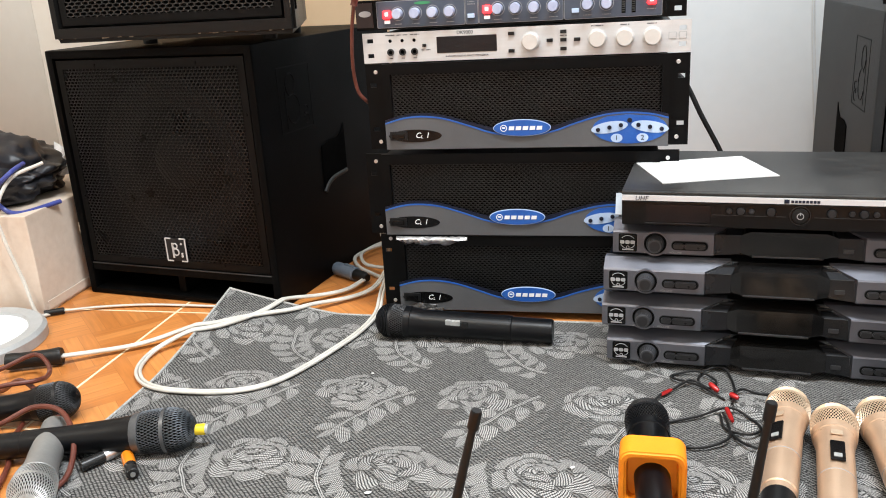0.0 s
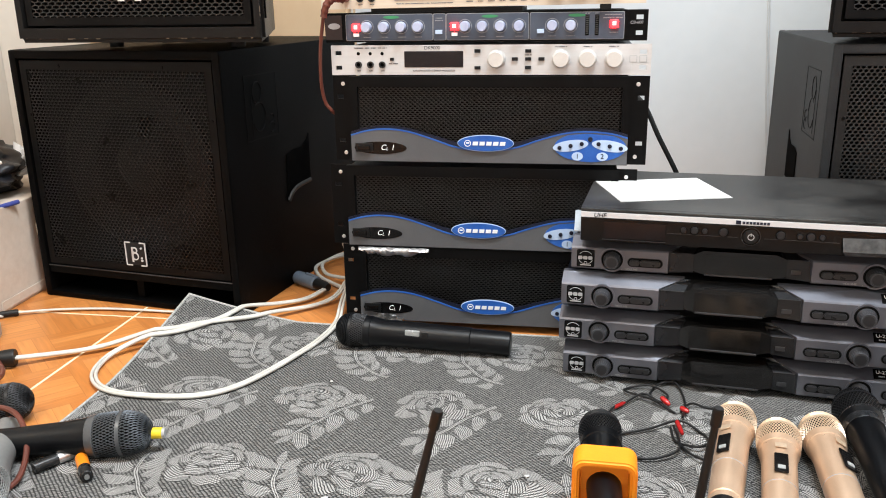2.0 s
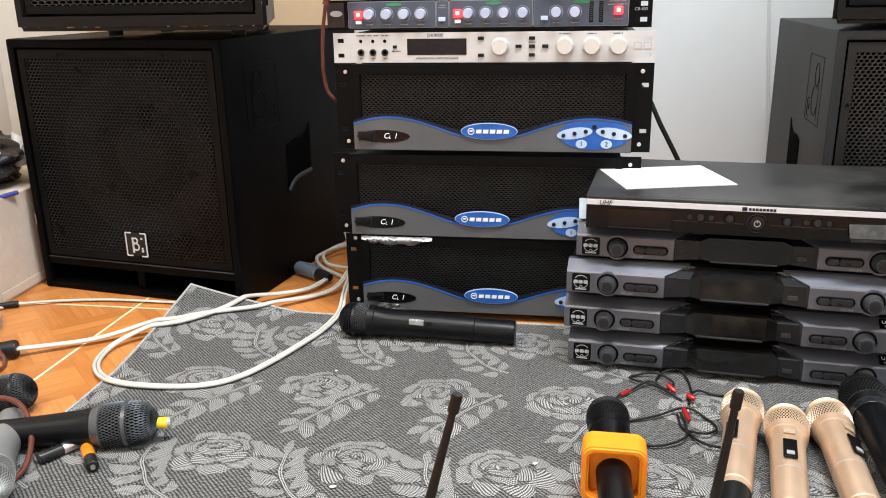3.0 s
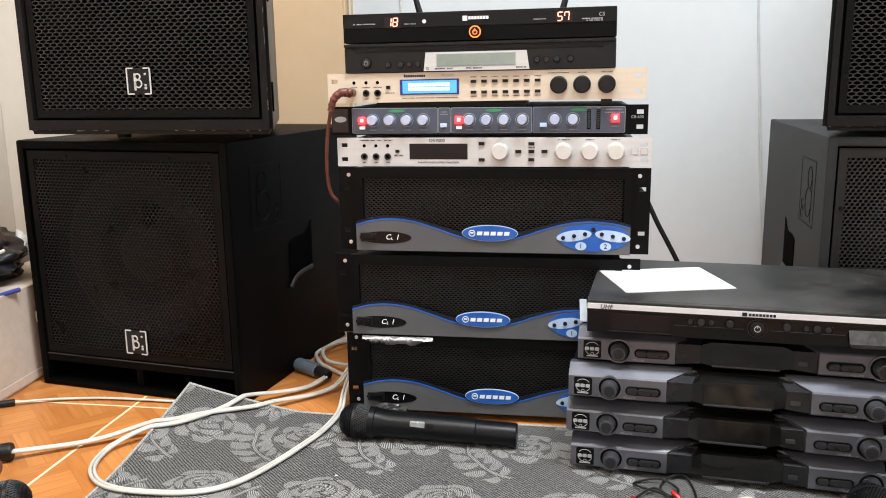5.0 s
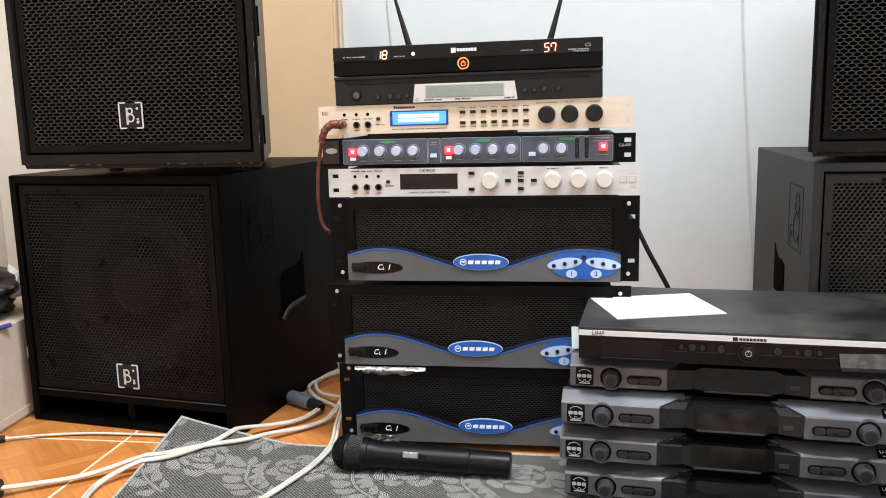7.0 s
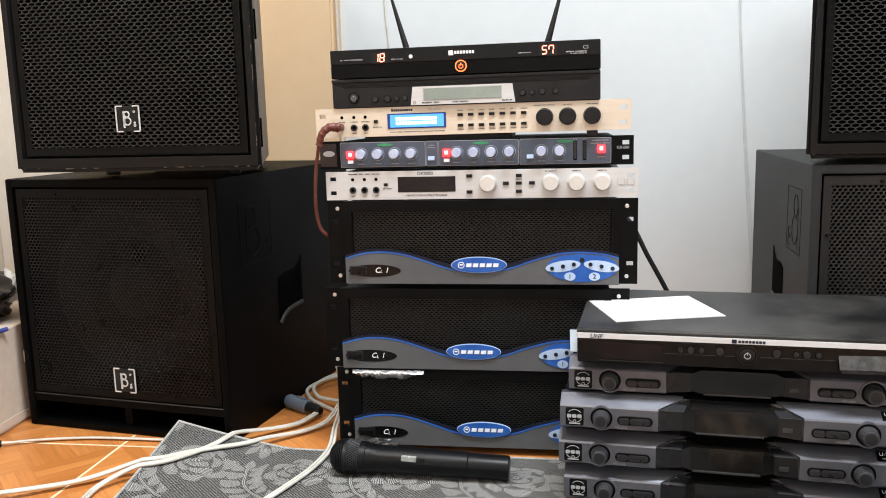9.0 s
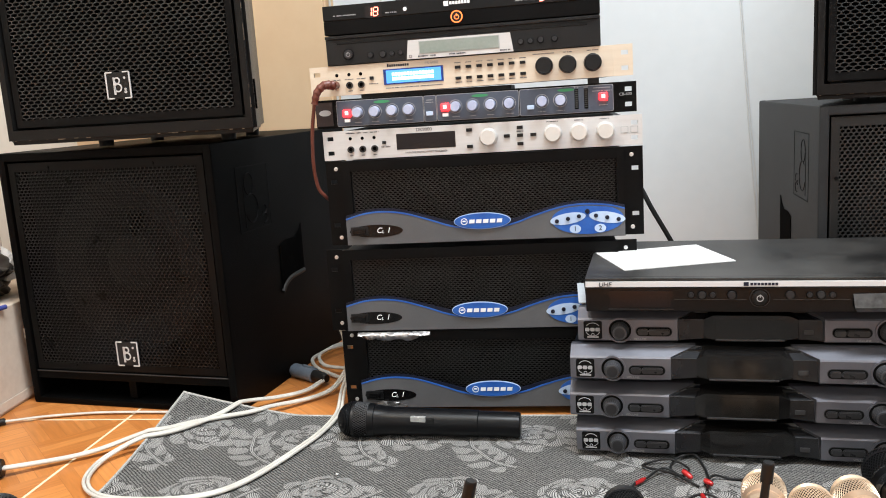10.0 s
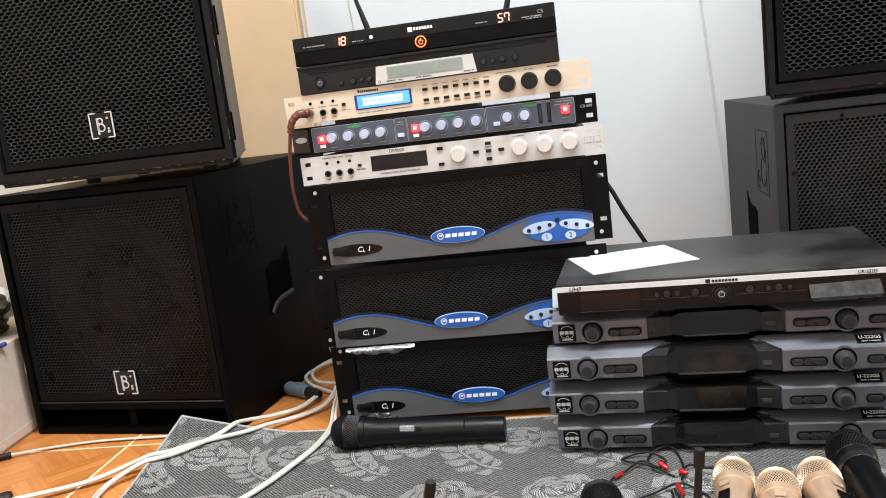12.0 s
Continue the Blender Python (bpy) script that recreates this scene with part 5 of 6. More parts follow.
for bx, r in ((0.1345, 0.0036), (0.148, 0.0048), (0.161, 0.0034), (0.184, 0.0052), (0.253, 0.0052), (0.2755, 0.0034), (0.2885, 0.0048), (0.302, 0.0034)):
    cap = part("button", knob(bmesh.new(), bx, 0.0225, r, -0.001, 0.003, 20, 0.3), "button_grey", uhf)
    part("button_well", ring(bmesh.new(), bx, 0.0225, r * 1.25, r * 0.2, -0.001, 0.0006, 20), "engraved", cap)
film = bmesh.new()
flap = [(0.325, -0.0022, 0.0235), (0.409, -0.0022, 0.0262), (0.412, -0.0095, 0.0085), (0.326, -0.009, 0.0075), (0.41, -0.0035, 0.0022), (0.33, -0.003, 0.0008)]
fv = [film.verts.new(p) for p in flap] + [film.verts.new((x, y + 0.0008, z)) for x, y, z in flap]
for f in ((0, 1, 2, 3), (3, 2, 4, 5), (7, 6, 9, 8), (8, 9, 11, 10), (1, 0, 6, 7), (5, 4, 10, 11), (2, 1, 7, 8), (4, 2, 8, 10), (0, 3, 9, 6), (3, 5, 11, 9)):
    film.faces.new([fv[k] for k in f])
bmesh.ops.recalc_face_normals(film, faces=film.faces)
part("tape_patch", film, "clear_film", uhf, "loose flap of hazy clear tape", smooth=0)
part("front_port", boxed(0.4225, 0.436, -0.0022, -0.0008, 0.0075, 0.0095, 0.0003), "pale_print", uhf)

card = thing("paper_card", pose(0.2615, -0.053, 0.2552, 0, 0, 14.5), "blank white card lying on the black receiver", "card")
part("sheet", boxed(-0.079, 0.079, -0.066, 0.066, 0.0, 0.0011), "paper", card)
bm = bmesh.new()
rng = random.Random(3)
for r_ in range(4):
    xx = -0.05
    while xx < 0.05:
        ww = rng.uniform(0.004, 0.012)
        box(bm, xx, xx + ww, -0.02 + r_ * 0.02, -0.0188 + r_ * 0.02, 0.0012, 0.00135)
        xx += ww + 0.003 if rng.random() > 0.3 else 0.03
part("pencil_marks", bm, "paper", card, smooth=0)


# ---------------------------------------------------------------- microphones
def axis_pose(head, tail):
    """Pose with local x running from the tail to the head."""
    a, b = Vector(tail), Vector(head)
    x = (b - a).normalized()
    y = Vector((0, 0, 1)).cross(x).normalized()
    z = x.cross(y)
    m = Matrix((x, y, z)).transposed().to_4x4()
    m.translation = a
    return m, (b - a).length


def wire_ball(bm, a0, a1, profile, n, along, r):
    """Crossed wires over a turned shape: n slanting wires each way."""
    span = a1 - a0
    for sgn in (1, -1):
        for k in range(n):
            line = []
            for s in range(13):
                t = s / 12
                ang = 2 * math.pi * k / n + sgn * t * along
                rad = profile(a0 + span * t)
                line.append(Vector((a0 + span * t, rad * math.cos(ang), rad * math.sin(ang))))
            tube(bm, line, r, 4)


def microphone(head, tail, label, body, mesh, ball=0.0255, neck=0.0195, grip=0.0165, head_len=0.06, band=None, collar=None, roll=0.0, display=False, switch=False, flat=True, coil=True, group=""):
    m, n = axis_pose(head, tail)
    m = m @ Matrix.Rotation(radians(roll), 4, "X")
    mic = thing("microphone", m, label, "microphone", group)
    h0 = n - head_len
    prof = [(0, 0), (0, grip * 0.9), (0.003, grip)] + [(n * 0.22, grip), (n * 0.225, grip * 1.06), (h0 * 0.55, grip * 1.1), (h0 - 0.03, neck * 1.02), (h0 - 0.012, neck * 1.12), (h0, ball * 0.93), (h0, 0)]
    part("handle", lathe(bmesh.new(), prof, Matrix(), 36), body, mic)

    def shape(a):
        t = (a - h0) / head_len
        if t < 0.45:
            return ball * (0.93 + 0.07 * math.sin(math.pi * t / 0.9))
        return ball * max(0.02, math.sqrt(max(0.0, 1 - ((t - 0.45) / 0.55) ** (2.6 if flat else 2.0))))
    steps = [h0 + head_len * k / 14 for k in range(15)]
    head_part = part("head", lathe(bmesh.new(), [(a, shape(a) * 0.965) for a in steps] + [(n * 0.9995, 0)], Matrix(), 32), "mesh_core", mic)
    bm = bmesh.new()
    wire_ball(bm, h0 + 0.001, h0 + head_len * 0.44, shape, 44, 0.5, 0.00055)
    if coil:                                   # dome of close concentric wires
        for k in range(14):
            a = h0 + head_len * (0.52 + 0.475 * (1 - (1 - k / 13) ** 1.6))
            rad = shape(a)
            rim = [Vector((a, rad * math.cos(2 * math.pi * j / 28), rad * math.sin(2 * math.pi * j / 28))) for j in range(29)]
            tube(bm, rim, 0.0008, 4)
    else:
        wire_ball(bm, h0 + head_len * 0.5, h0 + head_len * 0.997, shape, 44, 0.5, 0.00055)
    part("wire_mesh", bm, mesh, head_part, "woven wire mesh", smooth=0)
    ringm = band or mesh
    part("band", lathe(bmesh.new(), [(h0 + head_len * 0.44, ball), (h0 + head_len * 0.44, ball * 1.03), (h0 + head_len * 0.51, ball * 1.03), (h0 + head_len * 0.51, ball)], Matrix(), 36), ringm, head_part)
    part("collar", lathe(bmesh.new(), [(h0 - (0.02 if collar else 0.009), neck * 1.12), (h0 - (0.019 if collar else 0.008), neck * (1.15 if collar else 1.2)), (h0 + 0.001, ball * (0.86 if collar else 0.97)), (h0 + 0.002, ball * 0.94)], Matrix(), 36), collar or (ringm if band else body), head_part)
    top = grip * 1.1
    if display:
        s0, s1 = h0 - 0.075, h0 - 0.039
        scr = part("display", boxed(s0, s1, -0.0072, 0.0072, top + 0.0005, top + 0.0032, 0.0015), "black_gloss", mic, "small black display window")
        part("button", boxed(s0 + 0.004, s0 + 0.011, -0.004, 0.004, top + 0.003, top + 0.0042, 0.001), "window_silver", scr)
        part("maker_mark", boxed(h0 - 0.026, h0 - 0.017, -0.006, 0.006, top + 0.0016, top + 0.0028, 0.0004), "gold_mesh", mic)
        part("joint_line", lathe(bmesh.new(), [(s0 - 0.012, top * 0.99), (s0 - 0.0118, top * 1.012), (s0 - 0.011, top * 1.012), (s0 - 0.0108, top * 0.99)], Matrix(), 32), "grey_print", mic)
        part("end_cap", lathe(bmesh.new(), [(0.001, grip * 0.92), (0.002, grip * 1.03), (0.045, grip * 1.03), (0.047, grip * 0.98)], Matrix(), 32), "black_plastic", mic)
    if switch:
        s0 = h0 - 0.088
        part("window", boxed(s0, s0 + 0.023, top * 0.55, top * 0.95, 0.001, 0.0145, 0.001), "window_silver", mic, "small silvery display window")
        part("slider", boxed(s0 - 0.012, s0 - 0.003, top * 0.6, top * 0.97, 0.002, 0.0125, 0.001), "black_rubber", mic)
    return mic


microphone((-0.226, -0.098, 0.03), (0.05, -0.106, 0.0225), "black wireless handheld microphone lying on the rug before the amplifiers", "mic_black", "black_mesh", ball=0.0262, neck=0.0205, grip=0.0185, head_len=0.05, switch=True)
microphone((-0.354, -0.443, 0.0305), (-0.614, -0.507, 0.0205), "dark grey handheld microphone with a yellow tip lying on the rug", "mic_black", "mesh_grey", ball=0.0268, neck=0.02, grip=0.016, head_len=0.066, band="band_highlight", coil=False)
tip = lathe(bmesh.new(), [(0, 0), (0, 0.0068), (0.012, 0.0068), (0.013, 0.006), (0.013, 0)], Matrix.Translation((-0.3555, -0.4435, 0.0275)) @ Matrix.Rotation(radians(12), 4, "Z"), 18)
plug_tip = tagged(part("yellow_plug", tip, "yellow", None), "small yellow plug with a grey end at the microphone tip", "plug")
part("end", lathe(bmesh.new(), [(0, 0), (0, 0.0063), (0.0035, 0.006), (0.0035, 0)], Matrix.Translation((-0.3555, -0.4435, 0.0275)) @ Matrix.Rotation(radians(12), 4, "Z") @ Matrix.Translation((0.0129, 0, 0)), 18), "grey_plastic", plug_tip)
for head, tail, lab, roll in (((0.347, -0.295, 0.029), (0.294, -0.539, 0.02), "gold handheld microphone beside a black antenna on the rug", -26),
                        ((0.389, -0.33, 0.029), (0.343, -0.575, 0.02), "gold handheld microphone lying between two others on the rug", 0),
                        ((0.438, -0.308, 0.029), (0.423, -0.558, 0.02), "gold handheld microphone lying beside a black one on the rug", 30)):
    microphone(head, tail, lab, "gold", "gold_mesh", ball=0.0245, neck=0.0185, grip=0.0168, head_len=0.05, display=True, roll=roll, group="gold microphones")
microphone((0.488, -0.259, 0.041), (0.468, -0.545, 0.03), "black handheld microphone with a silver collar leaning over the gold ones", "mic_black", "black_mesh", ball=0.0268, neck=0.019, grip=0.0168, head_len=0.062, coil=False, flat=False, band="black_mesh", collar="steel_ring")
microphone((0.56, -0.295, 0.029), (0.525, -0.55, 0.02), "black handheld microphone at the end of the row", "mic_black", "black_mesh", ball=0.0255, neck=0.019, grip=0.0168, head_len=0.058, coil=False, flat=False)
microphone((0.178, -0.362, 0.043), (0.186, -0.615, 0.0215), "black handheld microphone through an orange cube flag", "mic_black", "black_mesh", ball=0.0242, neck=0.0192, grip=0.0165, head_len=0.05)
microphone((-0.556, -0.383, 0.0275), (-0.78, -0.47, 0.019), "black ball-head microphone lying on the tiles", "mic_black", "black_mesh", ball=0.0255, neck=0.018, grip=0.016, head_len=0.05, coil=False, flat=False)
microphone((-0.462, -0.61, 0.028), (-0.548, -0.446, 0.02), "grey handheld microphone with a silver mesh head", "mic_grey", "mesh_silver", ball=0.0245, neck=0.0185, grip=0.0172, head_len=0.05, coil=False, flat=False)

# orange flag cube round the microphone
flag = thing("microphone_flag", pose(0.1825, -0.47, 0.003, 0, 0, -1.5), "orange foam cube flag round a microphone on the rug", "microphone flag")
bm = bmesh.new()
outer, inner_ = rounded(-0.0335, 0.0335, 0, 0.066, 0.013, 7), rounded(-0.0262, 0.0262, 0.0075, 0.0585, 0.008, 7)
d0, d1 = -0.032, 0.004
of, ob_ = [bm.verts.new((x, d0, z)) for x, z in outer], [bm.verts.new((x, d1, z)) for x, z in outer]
nf, nb = [bm.verts.new((x, d0, z)) for x, z in inner_], [bm.verts.new((x * 0.93, d0 + 0.013, 0.033 + (z - 0.033) * 0.95)) for x, z in inner_]
k_ = len(of)
for k in range(k_):
    j = (k + 1) % k_
    bm.faces.new((of[k], of[j], ob_[j], ob_[k])), bm.faces.new((of[j], of[k], nf[k], nf[j])), bm.faces.new((nf[j], nf[k], nb[k], nb[j]))
bm.faces.new(nb)
bm.faces.new(ob_[::-1])
bmesh.ops.recalc_face_normals(bm, faces=bm.faces)
rim_edges = [e for e in bm.edges if abs(e.verts[0].co.y - e.verts[1].co.y) < 1e-6 and (all(v in set(of) | set(ob_) for v in e.verts) or all(v in set(nf) for v in e.verts))]
bmesh.ops.bevel(bm, geom=rim_edges, offset=0.0022, segments=3, affect="EDGES")
part("cube", bm, "orange", flag, smooth=50)

# standing antennas in the foreground
for a, b, lab in (((0.0676, -0.8234, 0.2885), (-0.003, -0.815, 0.0035), "black rubber antenna standing on the rug"), ((0.2376, -0.7781, 0.2787), (0.2115, -0.765, 0.0035), "black rubber antenna standing on the rug beside the gold microphones")):
    ant = thing("antenna", pose(0, 0, 0), lab, "antenna", "standing antennas")
    line = glide([b, [(p + q) / 2 for p, q in zip(a, b)], a], 8)
    part("rod", tube(bmesh.new(), line, [0.0062 - 0.004 * k / (len(line) - 1) for k in range(len(line))], 14), "black_rubber", ant)
    d = (Vector(a) - Vector(b)).normalized()
    part("cap", tube(bmesh.new(), [Vector(a) - d * 0.012, Vector(a) - d * 0.0115, Vector(a) - d * 0.0005, Vector(a) + d * 0.001], [0.0026, 0.0036, 0.0036, 0.0029], 16), "black_plastic", ant)
    part("base", lathe(bmesh.new(), [(0, 0), (0, 0.014), (0.006, 0.013), (0.008, 0.008), (0.008, 0)], Matrix.Translation((b[0], b[1], 0.003)) @ Matrix.Rotation(radians(-90), 4, "Y"), 20), "black_plastic", ant)

# batteries
for a, b, wrap, lab in (((-0.47, -0.511, 0.0102), (-0.443, -0.468, 0.0102), "battery_black", "silver and black battery lying on the rug"), ((-0.428, -0.481, 0.0102), (-0.396, -0.52, 0.0102), "battery_orange", "orange and black battery lying on the rug")):
    m, n = axis_pose(b, a)
    bat = thing("battery", m, lab, "battery", "loose batteries")
    part("wrapper", lathe(bmesh.new(), [(0.0, 0), (0.0, 0.0066), (0.001, 0.0072), (n * 0.55, 0.0072), (n * 0.55, 0)], Matrix(), 24), wrap if wrap == "battery_orange" else "battery_black", bat)
    part("end_wrapper", lathe(bmesh.new(), [(n * 0.55, 0), (n * 0.55, 0.0072), (n - 0.003, 0.0072), (n - 0.002, 0.0062), (n - 0.002, 0)], Matrix(), 24), "battery_black" if wrap == "battery_orange" else "steel", bat)
    part("cap", lathe(bmesh.new(), [(n - 0.002, 0), (n - 0.002, 0.003), (n, 0.0027), (n, 0)], Matrix(), 16), "steel", bat)

# tangled headset lead
lead = thing("headset_lead", pose(0, 0, 0), "tangled thin black lead with red plugs on the rug", "cable")
for k, pts in enumerate((
        [(0.164, -0.315), (0.189, -0.28), (0.2, -0.262)],
        [(0.215, -0.245), (0.24, -0.22), (0.262, -0.232), (0.272, -0.215), (0.25, -0.193), (0.22, -0.197), (0.218, -0.212), (0.25, -0.235), (0.278, -0.262)],
        [(0.258, -0.245), (0.25, -0.21), (0.262, -0.185), (0.284, -0.178), (0.293, -0.205), (0.292, -0.25), (0.285, -0.28)],
        [(0.198, -0.33), (0.241, -0.312), (0.28, -0.29), (0.305, -0.31), (0.311, -0.335), (0.295, -0.352), (0.272, -0.335), (0.268, -0.305)],
        [(0.285, -0.262), (0.3, -0.24), (0.322, -0.241), (0.345, -0.245)],
        [(0.205, -0.35), (0.21, -0.375), (0.24, -0.383), (0.27, -0.365), (0.276, -0.33), (0.272, -0.3)],
        [(0.275, -0.34), (0.285, -0.365), (0.3, -0.38), (0.33, -0.375)])):
    z = [0.0052 + 0.0022 * ((k + j) % 3) for j in range(len(pts))]
    part("lead", tube(bmesh.new(), glide([(x, y, h) for (x, y), h in zip(pts, z)]), 0.0016, 8), "black_rubber", lead)
for a, b, r in (((0.2, -0.262, 0.008), (0.214, -0.246, 0.008), 0.0027), ((0.262, -0.236, 0.014), (0.272, -0.247, 0.009), 0.0036), ((0.285, -0.258, 0.012), (0.294, -0.266, 0.01), 0.0036), ((0.277, -0.29, 0.009), (0.281, -0.32, 0.008), 0.003)):
    m, n = axis_pose(b, a)
    pl = part("plug", lathe(bmesh.new(), [(0, 0), (0, r * 0.7), (0.003, r), (n * 0.75, r), (n, r * 0.6), (n, 0)], m, 18), "red_plastic", lead, "red plug sleeve")

# ---------------------------------------------------------------- white cords
def twin(name, pts, label, r=0.0031, gap=0.0031):
    ob = thing(name, pose(0, 0, 0), label, "cable", "white cords")
    line = over_rug(glide(pts, 12), r)
    for s in (-1, 1):
        part("strand", tube(bmesh.new(), line, r, 10, s * gap), "white_cable", ob)
    return ob


twin("white_cable", [(-0.25, 0.06, 0.05), (-0.256, 0.035, 0.007), (-0.249, -0.028, 0.0075), (-0.257, -0.096, 0.0075), (-0.274, -0.155, 0.0075), (-0.296, -0.218, 0.0075), (-0.319, -0.265, 0.0075), (-0.347, -0.295, 0.0075), (-0.388, -0.311, 0.0075), (-0.443, -0.315, 0.0075), (-0.488, -0.31, 0.0075), (-0.521, -0.293, 0.007), (-0.549, -0.26, 0.0045), (-0.562, -0.222, 0.0045), (-0.56, -0.187, 0.0045), (-0.536, -0.158, 0.008), (-0.491, -0.13, 0.018), (-0.463, -0.098, 0.021), (-0.435, -0.055, 0.02), (-0.413, 0.005, 0.013), (-0.374, 0.049, 0.005), (-0.337, 0.085, 0.005), (-0.318, 0.125, 0.012)], "off-white twin speaker cord looped over the rug", 0.0026, 0.0029)
sc = twin("white_cable", [(-0.695, -0.241, 0.0145), (-0.644, -0.204, 0.006), (-0.597, -0.174, 0.005), (-0.55, -0.144, 0.008), (-0.499, -0.122, 0.02), (-0.468, -0.092, 0.022), (-0.429, -0.062, 0.02), (-0.391, -0.032, 0.013), (-0.36, 0.01, 0.006), (-0.322, 0.048, 0.005), (-0.291, 0.084, 0.005), (-0.275, 0.12, 0.008), (-0.262, 0.11, 0.06), (-0.262, 0.07, 0.14)], "off-white twin speaker cord with a black connector", 0.0026, 0.0029)
m, n = axis_pose((-0.69, -0.238, 0.0145), (-0.765, -0.267, 0.0145))
part("connector", lathe(bmesh.new(), [(0, 0), (0, 0.0125), (0.01, 0.013), (0.02, 0.012), (n - 0.02, 0.0125), (n - 0.004, 0.014), (n, 0.0125), (n, 0)], m, 24), "black_rubber", sc, "black cable connector")
tl = twin("white_cable", [(-0.828, -0.046, 0.0065), (-0.77, -0.02, 0.004), (-0.691, -0.003, 0.004), (-0.618, 0.0, 0.004), (-0.545, 0.0, 0.004), (-0.49, 0.01, 0.004)], "thin white twin lead running under the rug corner", 0.0015, 0.0016)
m, n = axis_pose((-0.826, -0.045, 0.0065), (-0.855, -0.062, 0.0065))
part("connector", lathe(bmesh.new(), [(0, 0), (0, 0.0055), (n - 0.002, 0.0062), (n, 0.005), (n, 0)], m, 18), "black_rubber", tl, "black lead connector")
coil = thing("cord_coil", pose(0, 0, 0), "loosely coiled pale cord behind the amplifier stack", "cable")
part("strand", tube(bmesh.new(), glide([(-0.29, 0.154, 0.006), (-0.315, 0.171, 0.008), (-0.352, 0.204, 0.01), (-0.376, 0.255, 0.01), (-0.368, 0.298, 0.01), (-0.344, 0.347, 0.012), (-0.29, 0.36, 0.012), (-0.262, 0.3, 0.014), (-0.29, 0.21, 0.016)]), 0.0036), "white_cable", coil)
part("strand", tube(bmesh.new(), glide([(-0.3, 0.33, 0.018), (-0.34, 0.31, 0.018), (-0.362, 0.26, 0.018), (-0.335, 0.2, 0.016), (-0.285, 0.18, 0.016), (-0.262, 0.11, 0.04), (-0.2625, 0.085, 0.12)]), 0.0034), "white_cable", coil)
plug = thing("speaker_plug", pose(0, 0, 0), "slate-blue and black speaker plug lying on the tiles", "plug")
m, n = axis_pose((-0.312, 0.131, 0.0135), (-0.39, 0.183, 0.0135))
part("shell", lathe(bmesh.new(), [(0, 0), (0, 0.0115), (0.003, 0.013), (n * 0.62, 0.0135), (n * 0.64, 0.011), (n * 0.64, 0)], m, 26), "plug_grey", plug)
part("collar", lathe(bmesh.new(), [(n * 0.62, 0), (n * 0.62, 0.0105), (n * 0.9, 0.0098), (n, 0.007), (n, 0)], m, 22), "black_rubber", plug)
part("latch", boxed(n * 0.3, n * 0.6, -0.003, 0.003, 0.012, 0.0155, 0.001), "plug_grey", plug).matrix_local = m

wire = thing("hanging_wire", pose(0, 0, 0), "thin white wire hanging down the white wall", "cable")
part("strand", tube(bmesh.new(), glide([(0.51, BACK - 0.003, 2.0), (0.517, BACK - 0.003, 1.0), (0.523, BACK - 0.003, 0.75), (0.538, BACK - 0.003, 0.53), (0.551, BACK - 0.006, 0.34), (0.57, BACK - 0.003, 0.14), (0.58, BACK - 0.003, 0.02)]), 0.0012, 8), "wire", wire)
part("strand", tube(bmesh.new(), glide([(0.514, BACK - 0.003, 2.0), (0.521, BACK - 0.003, 1.0), (0.527, BACK - 0.003, 0.75), (0.542, BACK - 0.003, 0.53), (0.558, BACK - 0.006, 0.33), (0.581, BACK - 0.003, 0.12), (0.593, BACK - 0.003, 0.02)]), 0.001, 8), "wire", wire)
tagged(part("wall_wire", tube(bmesh.new(), glide([(-0.401, BACK - 0.048, 2.3), (-0.4, BACK - 0.048, 1.2), (-0.4, BACK - 0.048, 0.6), (-0.399, BACK - 0.048, 0.02)]), 0.0028, 8), "white_cable", None), "white wire running down the beige wall", "cable")
tagged(part("wall_wire", tube(bmesh.new(), glide([(-0.305, BACK - 0.003, 2.3), (-0.297, BACK - 0.003, 1.0), (-0.286, BACK - 0.003, 0.7), (-0.27, BACK - 0.003, 0.5), (-0.26, BACK - 0.003, 0.02)]), 0.0022, 8), "white_cable", None), "thin white wire behind the receivers", "cable")

# ---------------------------------------------------------------- carton, bag and lid
ctn = thing("carton", pose(-0.995, 0.1, 0, 0, 0, 3.0), "white cardboard carton standing beside the subwoofer", "carton")
bm = boxed(-0.128, 0.128, -0.16, 0.19, 0.0, 0.184, 0.002)
bmesh.ops.subdivide_edges(bm, edges=bm.edges[:], cuts=5, use_grid_fill=True)
for v in bm.verts:
    v.co += Vector((0.0022 * noise.noise(v.co * 14), 0.0022 * noise.noise(v.co * 14 + Vector((5, 0, 0))), 0.0022 * noise.noise(v.co * 11) if v.co.z > 0.05 else 0))
part("body", bm, "carton", ctn)
part("lower_edge", boxed(0.1285, 0.1305, -0.15, 0.18, 0.006, 0.022, 0.0006), "carton", ctn)
part("tape", boxed(-0.02, 0.03, -0.162, 0.0, 0.1855, 0.1862), "white_plastic", ctn)
bm = bmesh.new()
bmesh.ops.create_icosphere(bm, subdivisions=5, radius=1.0)
for v in bm.verts:
    k = 1 + 0.28 * noise.noise(v.co * 1.7) + 0.13 * noise.noise(v.co * 4.5) + 0.05 * noise.noise(v.co * 11)
    v.co = Vector((v.co.x * 0.125 * k, v.co.y * 0.115 * k, max(v.co.z, -0.55) * 0.072 * k * (1.25 - 0.6 * v.co.x)))
bag = thing("bag", pose(-1.0, 0.07, 0.226), "crumpled black nylon bag lying on the white carton", "bag")
part("cloth", bm, "bag", bag, smooth=60)
